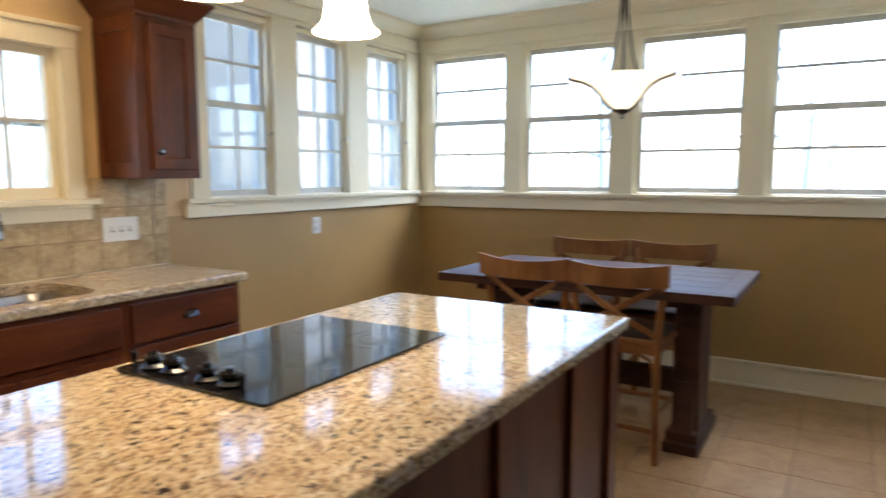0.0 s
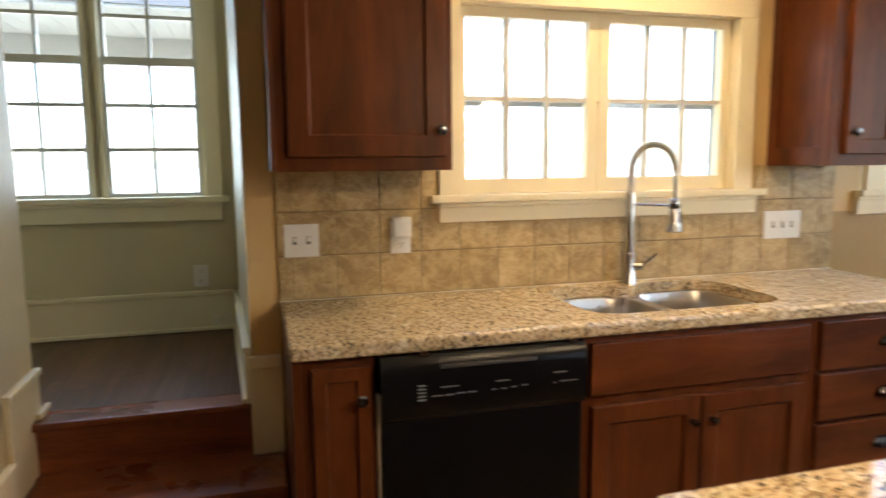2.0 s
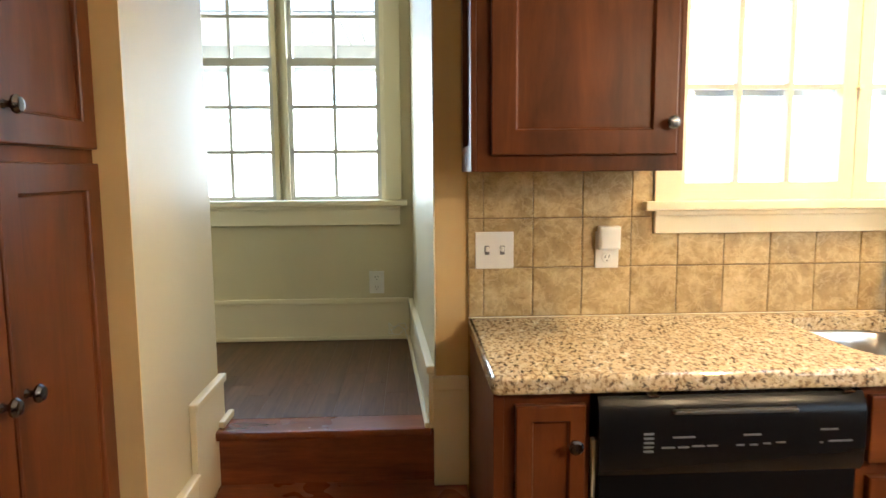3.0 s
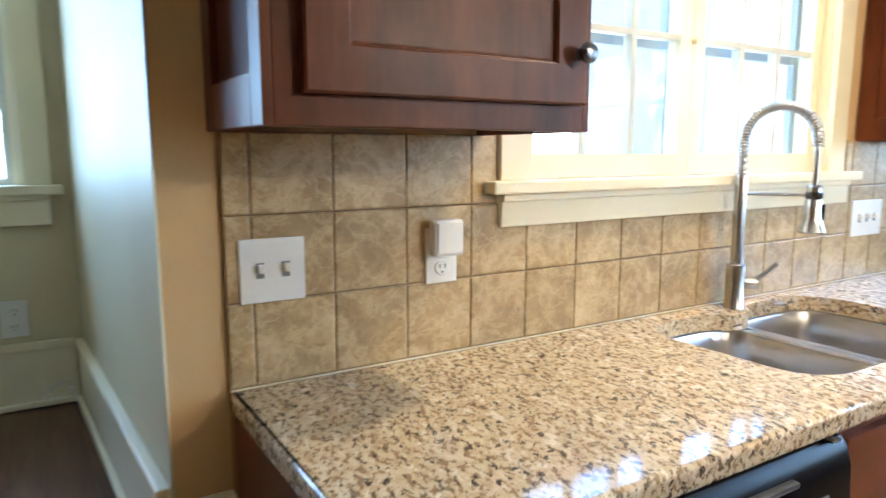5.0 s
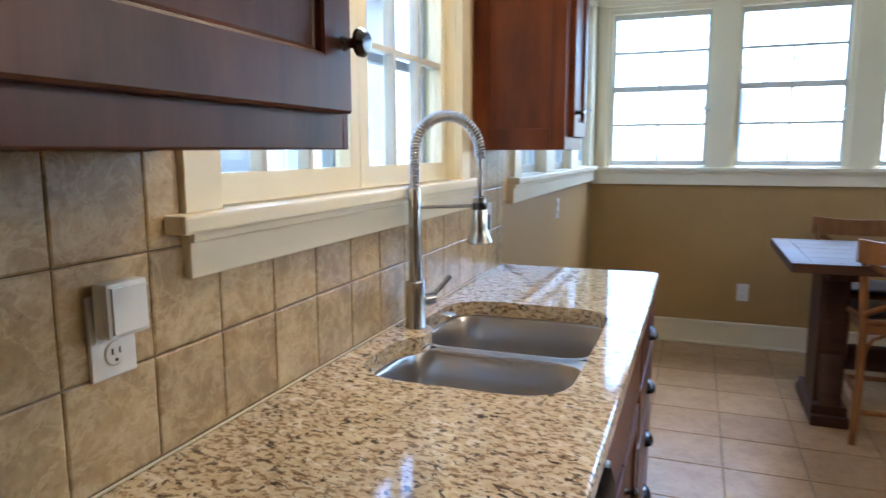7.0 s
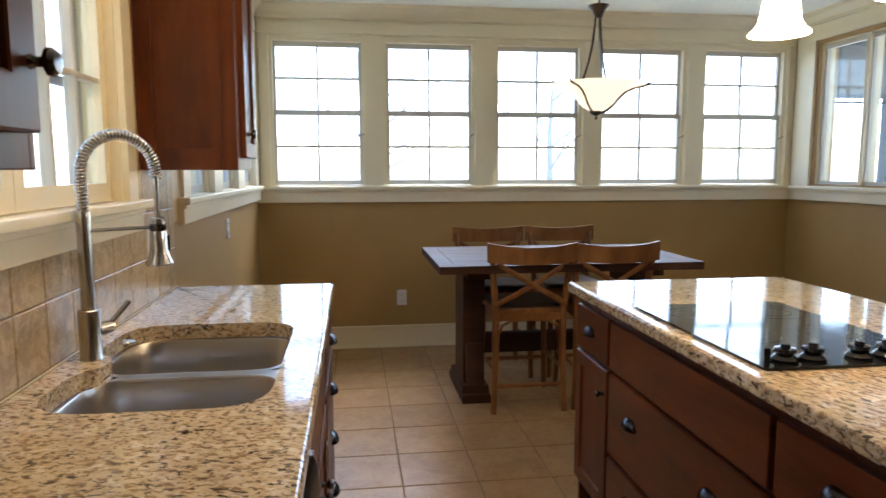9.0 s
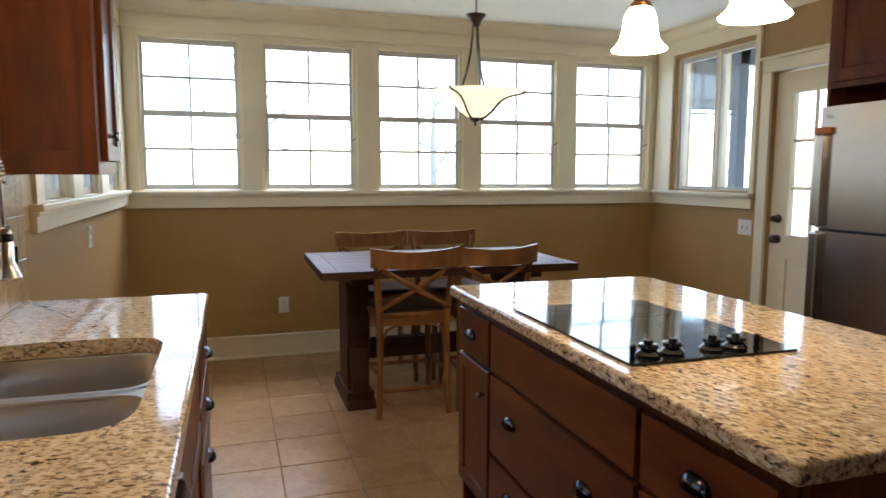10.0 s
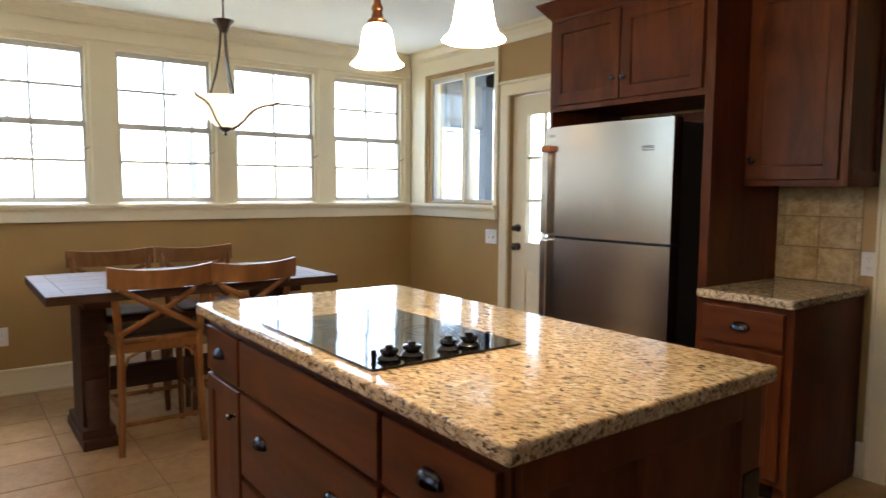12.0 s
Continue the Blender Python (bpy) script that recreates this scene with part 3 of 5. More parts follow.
cube("raised_panel", CREAM, (DA + 0.19, DB - 0.19, 0.032, 0.045, 0.31, 0.75), door, bevel=0.01)
for z, r in ((0.93, 0.028), (1.07, 0.022)):
    bm = bmesh.new()
    lathe(bm, [(0.0, -0.002), (0.03, 0.0), (0.03, 0.008), (0.012, 0.012), (0.012, 0.03), (r, 0.036), (r, 0.05), (r * 0.6, 0.06), (0.0, 0.062)], 18, Matrix.Translation((DA + 0.07, 0.03, z)) @ Matrix.Rotation(radians(90), 4, "X"))
    part("knob" if z < 1 else "deadbolt", bm, BRONZE, door, "oil-rubbed bronze", smooth=True)
sc = thing("casing_side_door", EAST, "flat cream painted door casing beside the small counter", "casing")
tagged(sc, kind="structure")
cube("board", CREAM, (-0.896, -0.80, -0.022, 0, 0.0, 2.06), sc)
cube("board", CREAM, (0.06, 0.156, -0.022, 0, 0.0, 2.06), sc)
cube("head", CREAM, (-0.896, 0.156, -0.024, 0, 2.06, 2.155), sc)
cube("back_band", CREAM, (-0.900, -0.884, -0.030, 0, 0.0, 2.06), sc, bevel=0.004)
casing("casing_door", EAST, DA - 0.01, DB + 0.01, 0.0, 2.06, 0.085, 0.022, label="flat cream painted door casing")

# ---- steps up to the passage ----
st = thing("stairs", Matrix(), "three red-brown stained oak steps with bullnose treads", "stairs")
tagged(st, kind="structure")
for zt, x1, xb, ya in ((0.19, -2.36, -2.70, -0.782), (0.38, -2.64, -2.966, -0.782)):
    cube("tread", STAIR, (xb, x1, ya, -0.004, zt - 0.028, zt), st, bevel=0.009)
    cube("riser", STAIR, (x1 - 0.055, x1 - 0.032, ya, -0.004, zt - 0.19, zt - 0.028), st)
cube("riser", STAIR, (-2.965, -2.94, -0.80, -0.1, 0.36, HALLZ - 0.028), st)
cube("nosing", STAIR, (-3.03, -2.905, -0.825, -0.116, HALLZ - 0.028, HALLZ), st, bevel=0.009)
structure(cube("passage_subfloor", HALLWOOD, (-4.06, -2.966, -2.3, 0.04, -0.1, HALLZ - 0.014), bevel=0), "floor under the passage boards")


# ---- cabinet parts ----
def knob(parent, u, z, v=0.0, r=0.016):
    bm = bmesh.new()
    lathe(bm, [(0, 0), (0.009, 0), (0.006, 0.006), (0.006, 0.013), (r, 0.019), (r * 1.05, 0.024), (r * 0.75, 0.030), (0, 0.032)], 16, Matrix.Translation((u, v, z)) @ Matrix.Rotation(radians(90), 4, "X"))
    return part("knob", bm, PULLS, parent, "round dark pewter knob", smooth=True)


def cup_pull(parent, u, z, v=0.0):
    """A half-dome bin pull, open below."""
    bm = bmesh.new()
    w, d, h, n, k = 0.044, 0.026, 0.032, 14, 6
    rows = []
    for i in range(k + 1):
        a = math.pi / 2 * i / k
        rows.append([bm.verts.new((u + w * math.cos(b) * (0.35 + 0.65 * math.cos(a)), v - d * math.sin(b) * math.cos(a) - 0.002, z - 0.012 + h * math.sin(a))) for b in (math.pi * j / n for j in range(n + 1))])
    for p, q in zip(rows, rows[1:]):
        for j in range(n):
            bm.faces.new((p[j], p[j + 1], q[j + 1], q[j]))
    bmesh.ops.solidify(bm, geom=bm.faces[:], thickness=0.0025)
    return part("cup_pull", bm, PULLS, parent, "dark pewter cup pull", smooth=True)


def slab_front(name, parent, u0, u1, z0, z1, thick=0.02, mat=None):
    return cube(name, mat or CHERRY_H, (u0, u1, -thick, 0, z0, z1), parent, bevel=0.004)


def shaker(name, parent, u0, u1, z0, z1, thick=0.02, rail=0.055):
    """A framed door with a recessed panel, in one piece."""
    bm = bmesh.new()
    e, deep = 0.003, thick * 0.45
    rings = []
    for inset, v in ((0.0, 0.0), (0.0, -thick + e), (e, -thick), (rail, -thick), (rail + 0.003, -thick + 0.003), (rail + 0.005, -thick + deep), (rail + 0.009, -thick + deep + 0.001)):
        rings.append([bm.verts.new(p) for p in ((u0 + inset, v, z0 + inset), (u1 - inset, v, z0 + inset), (u1 - inset, v, z1 - inset), (u0 + inset, v, z1 - inset))])
    for a, b in zip(rings, rings[1:]):
        for k in range(4):
            bm.faces.new((a[k], a[(k + 1) % 4], b[(k + 1) % 4], b[k]))
    bm.faces.new(rings[0]), bm.faces.new(rings[-1])
    return part(name, bm, CHERRY, parent)


def carcass(parent, u0, u1, depth, z0=0.0, z1=0.872, toe=0.1):
    """A floor cabinet's box with its recessed toe kick."""
    if toe:
        cube("body", CHERRY, (u0, u1, 0, depth, z0 + toe, z1), parent)
        cube("toe_kick", CHERRY, (u0, u1, 0.06, depth, z0, z0 + toe), parent)
    else:
        cube("body", CHERRY, (u0, u1, 0, depth, z0, z1), parent)


# ---- sink run: cabinets face the room from the west wall ----
RUN = at(-2.325, 0, 0, 90)
c = thing("base_cabinet", RUN, "narrow cherry-stained base cabinet beside the dishwasher", "cabinet", "sink run cabinets")
carcass(c, 0.03, 0.226, 0.575)
d = shaker("door", c, 0.055, 0.212, 0.13, 0.845, rail=0.035)
knob(d, 0.185, 0.757, -0.02)
cube("end_panel", CHERRY, (0.006, 0.03, -0.005, 0.575, 0, 0.872), c)

dw = thing("dishwasher", RUN, "black built-in dishwasher with a curved control panel", "dishwasher")
cube("body", BLACK, (0.24, 0.838, 0.0, 0.56, 0.1, 0.868), dw)
cube("side_trim", WHITE, (0.229, 0.238, -0.008, 0.01, 0.1, 0.76), dw)
bm = bmesh.new()
prof = [(0.0, 0.865), (-0.02, 0.865), (-0.032, 0.848), (-0.04, 0.82), (-0.043, 0.76), (-0.038, 0.70), (-0.03, 0.685), (0.0, 0.685)]
rings = [[bm.verts.new((u, v, z)) for v, z in prof] for u in (0.236, 0.842)]
for k in range(len(prof)):
    j = (k + 1) % len(prof)
    bm.faces.new((rings[0][k], rings[0][j], rings[1][j], rings[1][k]))
bm.faces.new(rings[0]), bm.faces.new(rings[1])
panel = part("control_panel", bm, BLACK, dw, "glossy black control panel", smooth=True)
cube("handle_lip", DARKGREY, (0.40, 0.68, -0.05, -0.035, 0.828, 0.838), panel, bevel=0.004)
for k in range(5):
    cube("indicator", GREYMARK, (0.335, 0.357, -0.0445, -0.041, 0.742 + k * 0.010, 0.746 + k * 0.010), panel, bevel=0)
for a, b, z in ((0.375, 0.405, 0.752), (0.412, 0.437, 0.752), (0.444, 0.472, 0.754), (0.478, 0.502, 0.754), (0.545, 0.562, 0.754), (0.575, 0.592, 0.754), (0.605, 0.622, 0.756), (0.635, 0.656, 0.758), (0.40, 0.45, 0.775), (0.56, 0.60, 0.777), (0.735, 0.775, 0.785), (0.735, 0.742, 0.755), (0.755, 0.81, 0.758)):
    cube("print_bar", GREYMARK, (a, b, -0.0442, -0.040, z - 0.0018, z + 0.0018), panel, bevel=0)
cube("door_panel", BLACK, (0.242, 0.836, -0.024, 0.0, 0.14, 0.684), dw, bevel=0.003)
cube("kick_plate", BLACK, (0.24, 0.838, 0.05, 0.07, 0.0, 0.1), dw)
for u in (0.345, 0.79):
    cube("mounting_clip", CHROME, (u, u + 0.025, -0.035, 0.0, 0.866, 0.870), dw, bevel=0)

c = thing("sink_cabinet", RUN, "cherry-stained sink base cabinet with a false front and two doors", "cabinet", "sink run cabinets")
carcass(c, 0.846, 1.684, 0.03)
cube("side", CHERRY, (0.846, 0.862, 0.03, 0.575, 0.1, 0.872), c)
cube("side", CHERRY, (1.668, 1.684, 0.03, 0.575, 0.1, 0.872), c)
cube("bottom", CHERRY, (0.862, 1.668, 0.03, 0.575, 0.1, 0.12), c)
slab_front("false_front", c, 0.868, 1.662, 0.69, 0.850)
for a, b, ku in ((0.875, 1.252, 1.218), (1.258, 1.655, 1.29)):
    d = shaker("door", c, a, b, 0.13, 0.655)
    knob(d, ku, 0.575, -0.02, 0.012)

c = thing("drawer_cabinet", RUN, "cherry-stained four-drawer base cabinet with cup pulls", "cabinet", "sink run cabinets")
carcass(c, 1.685, 2.275, 0.575)
for z0, z1 in ((0.69, 0.855), (0.515, 0.675), (0.33, 0.50), (0.13, 0.315)):
    d = slab_front("drawer", c, 1.705, 2.262, z0, z1)
    cup_pull(d, 1.985, (z0 + z1) / 2, -0.02)


# ---- granite tops ----
def rounded(corners, r, n=6):
    """A closed outline with its corners rounded off."""
    out = []
    k = len(corners)
    for i, p in enumerate(corners):
        p, a, b = Vector(p), Vector(corners[i - 1]), Vector(corners[(i + 1) % k])
        rr = r[i] if isinstance(r, (list, tuple)) else r
        ra, rb = min(rr, (a - p).length * 0.49), min(rr, (b - p).length * 0.49)
        s, e = p + (a - p).normalized() * ra, p + (b - p).normalized() * rb
        for j in range(n + 1):
            t = j / n
            out.append(s.lerp(p, t).lerp(p.lerp(e, t), t))
    return out


def slab(name, outline, hole, ztop, thick, label, edge=0.010, stone=GRANITE):
    bm = bmesh.new()
    loops = []
    for pts in ([outline] + ([hole] if hole else [])):
        vs = [bm.verts.new((p[0], p[1], ztop)) for p in pts]
        loops.append([bm.edges.new((vs[i], vs[(i + 1) % len(vs)])) for i in range(len(vs))])
    if hole:
        bmesh.ops.triangle_fill(bm, edges=[e for lp in loops for e in lp], use_beauty=True)
    else:
        bm.faces.new([e.verts[0] for e in loops[0]])
    bmesh.ops.recalc_face_normals(bm, faces=bm.faces[:])
    up = bmesh.ops.extrude_face_region(bm, geom=bm.faces[:])["geom"]
    bmesh.ops.translate(bm, verts=[g for g in up if isinstance(g, bmesh.types.BMVert)], vec=(0, 0, -thick))
    bm.edges.ensure_lookup_table()
    keys = {(round(p[0], 4), round(p[1], 4)) for p in outline}
    rim = [e for e in bm.edges if all((round(v.co.x, 4), round(v.co.y, 4)) in keys for v in e.verts) and abs(e.verts[0].co.z - e.verts[1].co.z) < 1e-5 and len(e.link_faces) == 2 and any(abs(f.normal.z) < 0.5 for f in e.link_faces)]
    bmesh.ops.bevel(bm, geom=rim, offset=edge, segments=4, profile=0.5, affect="EDGES")
    ob = part(name, bm, stone)
    return tagged(ob, label, "countertop")


SINKHOLE = rounded([(-2.83, 0.925), (-2.385, 0.925), (-2.385, 1.65), (-2.845, 1.65), (-2.845, 1.36), (-2.783, 1.31), (-2.783, 1.23), (-2.83, 1.18)], [0.14, 0.12, 0.12, 0.12, 0.06, 0.04, 0.04, 0.06])
slab("countertop", rounded([(-2.897, 0.0), (-2.295, 0.0), (-2.295, 2.322), (-2.897, 2.322)], [0.002, 0.02, 0.025, 0.002], 4), SINKHOLE, 0.915, 0.042, "speckled beige granite countertop over the sink run")
slab("countertop", rounded([(-1.366, 0.456), (-0.442, 0.456), (-0.442, 2.228), (-1.366, 2.228)], 0.014, 4), None, 0.915, 0.042, "polished speckled beige granite island top", stone=GRANITE_ISLAND)
slab("side_countertop", rounded([(0.615, 0.925), (1.333, 0.925), (1.333, 1.366), (0.615, 1.366)], [0.02, 0.002, 0.002, 0.01], 4), None, 0.915, 0.04, "small beige granite countertop beside the refrigerator")


# ---- undermount sink ----
def bowl(parent, x0, x1, y0, y1, depth):
    bm = bmesh.new()
    rings = []
    for grow, z, r in ((0.016, 0.871, 0.10), (0.0, 0.871, 0.085), (-0.003, 0.865, 0.085), (-0.008, 0.80, 0.08), (-0.012, 0.871 - depth + 0.04, 0.08), (-0.02, 0.871 - depth + 0.012, 0.075), (-0.045, 0.871 - depth, 0.06), (-0.10, 0.871 - depth - 0.003, 0.03)):
        pts = rounded([(x0 - grow, y0 - grow), (x1 + grow, y0 - grow), (x1 + grow, y1 + grow), (x0 - grow, y1 + grow)], r, 6)
        rings.append([bm.verts.new((p[0], p[1], z)) for p in pts])
    for a, b in zip(rings, rings[1:]):
        for k in range(len(a)):
            j = (k + 1) % len(a)
            bm.faces.new((a[k], a[j], b[j], b[k]))
    bm.faces.new(rings[-1])
    b = part("bowl", bm, STEEL, parent, "brushed stainless sink bowl", smooth=True)
    bm = bmesh.new()
    lathe(bm, [(0.0, 0.004), (0.02, 0.004), (0.042, 0.006), (0.045, 0.0), (0.045, -0.02), (0, -0.02)], 20, Matrix.Translation(((x0 + x1) / 2, (y0 + y1) / 2, 0.871 - depth)))
    part("drain", bm, CHROME, b, smooth=True)


sk = thing("kitchen_sink", Matrix(), "double-bowl stainless undermount sink", "sink")
bowl(sk, -2.82, -2.395, 0.935, 1.275, 0.19)
bowl(sk, -2.835, -2.395, 1.315, 1.64, 0.20)
cube("divider", STEEL, (-2.78, -2.40, 1.270, 1.320, 0.862, 0.869), sk, bevel=0.003)

# ---- spring faucet ----
fa = thing("faucet", at(-2.834, 1.305, 0.915, 35), "satin nickel pull-down faucet with a coiled spring neck", "faucet")
bm = bmesh.new()
lathe(bm, [(0.0, 0.0), (0.027, 0.0), (0.027, 0.004), (0.025, 0.007), (0.0245, 0.118), (0.021, 0.121), (0.0, 0.121)], 24)
part("base_sleeve", bm, CHROME, fa, smooth=True)
bm = bmesh.new()
lathe(bm, [(0, 0.12), (0.016, 0.12), (0.016, 0.345), (0.0145, 0.35), (0, 0.35)], 20)
part("column", bm, CHROME, fa, smooth=True)
REACH, ARCZ = 0.168, 0.44
arc = [(0, 0, 0.34), (0, 0, 0.39), (0, 0, ARCZ)]
arc += [(REACH / 2 - REACH / 2 * math.cos(a), 0, ARCZ + 0.088 * math.sin(a)) for a in (math.pi * k / 18 for k in range(1, 18))]
arc += [(REACH, 0, ARCZ), (REACH, 0, 0.425)]
bm = bmesh.new()
tube(bm, arc + [(REACH, 0, 0.32)], 0.0065, 10)
part("hose", bm, CHROME, fa, smooth=True)
# the coil follows the arc
dense = []
for a, b in zip(arc, arc[1:]):
    a, b = Vector(a), Vector(b)
    m = max(2, int((b - a).length / 0.0006))
    dense += [a.lerp(b, i / m) for i in range(m)]
coil, length = [], 0.0
for i, p in enumerate(dense):
    d = (dense[min(i + 1, len(dense) - 1)] - dense[max(i - 1, 0)]).normalized()
    if i:
        length += (p - dense[i - 1]).length
    ang = 2 * math.pi * length / 0.0078
    y = Vector((0, 1, 0))
    n = d.cross(y)
    coil.append(p + y * (0.0115 * math.cos(ang)) + n * (0.0115 * math.sin(ang)))
bm = bmesh.new()
tube(bm, coil, 0.0031, 12)
part("spring", bm, CHROME, fa, "coiled steel spring", smooth=True)
bm = bmesh.new()
lathe(bm, [(0, 0.330), (0.012, 0.330), (0.017, 0.326), (0.017, 0.295), (0.020, 0.290), (0.021, 0.25), (0.026, 0.232), (0.033, 0.214), (0.029, 0.209), (0, 0.209)], 20, Matrix.Translation((REACH, 0, 0)))
head = part("spray_head", bm, CHROME, fa, smooth=True)
bm = bmesh.new()
lathe(bm, [(0.0, 0.296), (0.0195, 0.296), (0.0205, 0.299), (0.0195, 0.313), (0.0, 0.315)], 20, Matrix.Translation((REACH, 0, 0)))
part("collar", bm, PULLS, head, "dark pewter collar", smooth=True)
cube("button", BLACK, (REACH + 0.016, REACH + 0.026, -0.007, 0.007, 0.243, 0.283), head, bevel=0.002)
bm = bmesh.new()
tube(bm, [(0.012, 0, 0.305), (REACH - 0.012, 0, 0.305)], 0.0042, 8)
part("support_arm", bm, CHROME, fa, smooth=True)
bm = bmesh.new()
tube(bm, [(0.018, 0.0, 0.07), (0.05, 0.012, 0.07)], 0.016, 14)
h = part("valve", bm, CHROME, fa, smooth=True)
bm = bmesh.new()
tube(bm, [(0.045, 0.012, 0.075), (0.075, 0.022, 0.10), (0.098, 0.03, 0.122)], [0.006, 0.006, 0.007], 10)
part("lever", bm, CHROME, h, smooth=True)
bm = bmesh.new()
lathe(bm, [(0, 0), (0.02, 0), (0.021, 0.003), (0.019, 0.005), (0, 0.005)], 20)
cap = part("hole_cover", bm, CHROME, smooth=True)
cap.location = (-2.80, 1.45, 0.915)
tagged(cap, "small round nickel hole cover on the countertop", "hole cover")


# ---- wall cabinets ----
def cab_crown(parent, u0, u1, depth, z, h=0.10, out=0.075, left=True, right=True):
    """A flared cornice round a cabinet's top."""
    prof = [(0.0, 0.0), (0.01, 0.0), (0.012, 0.014), (0.028, 0.03), (out - 0.008, h - 0.02), (out, h - 0.012), (out, h)]
    bm = bmesh.new()
    rings = []
    for o, dz in prof:
        l, r = (o if left else 0), (o if right else 0)
        rings.append([bm.verts.new(p) for p in ((u0 - l, depth, z + dz), (u0 - l, -o, z + dz), (u1 + r, -o, z + dz), (u1 + r, depth, z + dz))])
    for a, b in zip(rings, rings[1:]):
        for k in range(4):
            j = (k + 1) % 4
            bm.faces.new((a[k], a[j], b[j], b[k]))
    bm.faces.new(rings[0]), bm.faces.new(rings[-1])
    return part("cornice", bm, CHERRY_H, parent)


def end_panel(parent, u, depth, z0, z1, sign):
    """A framed side panel on a cabinet's end; sign: the way it faces."""
    a, b = (u - 0.014, u) if sign < 0 else (u, u + 0.014)
    bm = bmesh.new()
    for d0, d1, za, zb in ((0.0, 0.05, z0, z1), (depth - 0.05, depth, z0, z1), (0.05, depth - 0.05, z0, z0 + 0.07), (0.05, depth - 0.05, z1 - 0.06, z1)):
        box(bm, a, b, d0, d1, za, zb)
    return part("end_panel", bm, CHERRY, parent, bevel=0.002)


def wall_cabinet(m, u0, u1, depth, z0, z1, doors, knobs, label, crown_args=None, ends=(), rail=0.06):
    c = thing("wall_cabinet", m, label, "cabinet", "wall cabinets")
    cube("body", CHERRY, (u0, u1, 0.02, depth, z0 + 0.016, z1), c)
    cube("face_frame", CHERRY, (u0, u1, 0, 0.02, z0, z1), c)
    for (a, b, za, zb), (ku, kz) in zip(doors, knobs):
        d = shaker("door", c, a, b, za, zb, rail=rail)
        knob(d, ku, kz, -0.02)
    if crown_args is not None:
        cab_crown(c, u0, u1, depth, z1, **crown_args)
    for sign in ends:
        end_panel(c, u0 if sign < 0 else u1, depth, z0, z1, sign)
    return c


UP = at(-2.59, 0, 0, 90)
wall_cabinet(UP, -0.004, 0.514, 0.31, 1.36, 2.085, [(0.032, 0.503, 1.402, 2.06)], [(0.485, 1.48)], "cherry-stained wall cabinet with one framed door", {}, (-1, 1))
wall_cabinet(UP, 1.985, 2.288, 0.31, 1.36, 2.085, [(2.03, 2.276, 1.402, 2.06)], [(2.058, 1.482)], "small cherry-stained wall cabinet beside the side windows", {}, (-1, 1), 0.05)

# ---- island ----
ISL = at(-1.32, 0, 0, -90)
c = thing("island_cabinet", ISL, "cherry-stained island drawer cabinet", "cabinet", "island cabinets")
carcass(c, -0.925, -0.50, 0.40)
for z0, z1 in ((0.672, 0.838), (0.372, 0.655), (0.13, 0.352)):
    d = slab_front("drawer", c, -0.914, -0.52, z0, z1)
    cup_pull(d, -0.717, (z0 + z1) / 2 + 0.005, -0.02)
c = thing("island_cabinet", ISL, "wide cherry-stained island cabinet under the cooktop", "cabinet", "island cabinets")
carcass(c, -1.844, -0.926, 0.40)
slab_front("false_front", c, -1.834, -0.934, 0.672, 0.838)
for z0, z1 in ((0.372, 0.655), (0.13, 0.352)):
    d = slab_front("drawer", c, -1.834, -0.934, z0, z1)
    cup_pull(d, -1.64, (z0 + z1) / 2 + 0.03, -0.02)
    cup_pull(d, -1.15, (z0 + z1) / 2 + 0.03, -0.02)
c = thing("island_cabinet", ISL, "narrow cherry-stained island cabinet with a drawer over a door", "cabinet", "island cabinets")
carcass(c, -2.19, -1.845, 0.40)
d = slab_front("drawer", c, -2.178, -1.855, 0.672, 0.838)
cup_pull(d, -2.02, 0.757, -0.02)
d = shaker("door", c, -2.178, -1.855, 0.13, 0.655, rail=0.05)
knob(d, -1.885, 0.565, -0.02, 0.012)
ib = thing("kitchen_island", Matrix(), "cherry-stained kitchen island body with panelled back and ends", "island")
cube("core", CHERRY, (-0.915, -0.485, 0.50, 2.19, 0.0, 0.872), ib)
for y in (0.50, 0.88, 1.33, 1.78, 2.125):
    cube("batten", CHERRY, (-0.485, -0.467, y, y + 0.065, 0.0, 0.872), ib, bevel=0.003)
cube("bottom_rail", CHERRY_H, (-0.485, -0.470, 0.565, 2.125, 0.0, 0.12), ib, bevel=0.003)
for y0, y1 in ((0.482, 0.50), (2.19, 2.208)):
    bm = bmesh.new()
    for x0, x1, z0, z1 in ((-1.31, -1.24, 0.0, 0.872), (-0.56, -0.467, 0.0, 0.872), (-0.95, -0.88, 0.12, 0.79), (-1.24, -0.56, 0.0, 0.12), (-1.24, -0.56, 0.79, 0.872)):
        box(bm, x0, x1, y0, y1, z0, z1)
    part("end_frame", bm, CHERRY, ib, bevel=0.003)

# ---- cooktop ----
ck = thing("cooktop", at(-1.068, 1.347, 0.916), "black glass electric cooktop with four knobs", "cooktop")
bm = bmesh.new()
pts = rounded([(-0.248, -0.352), (0.248, -0.352), (0.248, 0.352), (-0.248, 0.352)], 0.012, 4)
lo, hi = [bm.verts.new((p[0], p[1], 0.0)) for p in pts], [bm.verts.new((p[0], p[1], 0.007)) for p in pts]
bm.faces.new(lo), bm.faces.new(hi)
for k in range(len(pts)):
    j = (k + 1) % len(pts)
    bm.faces.new((lo[k], lo[j], hi[j], hi[k]))
plate = part("glass_plate", bm, BLACKGLASS, ck)
RING = plain("burner_print", (0.05, 0.05, 0.05), 0.25)
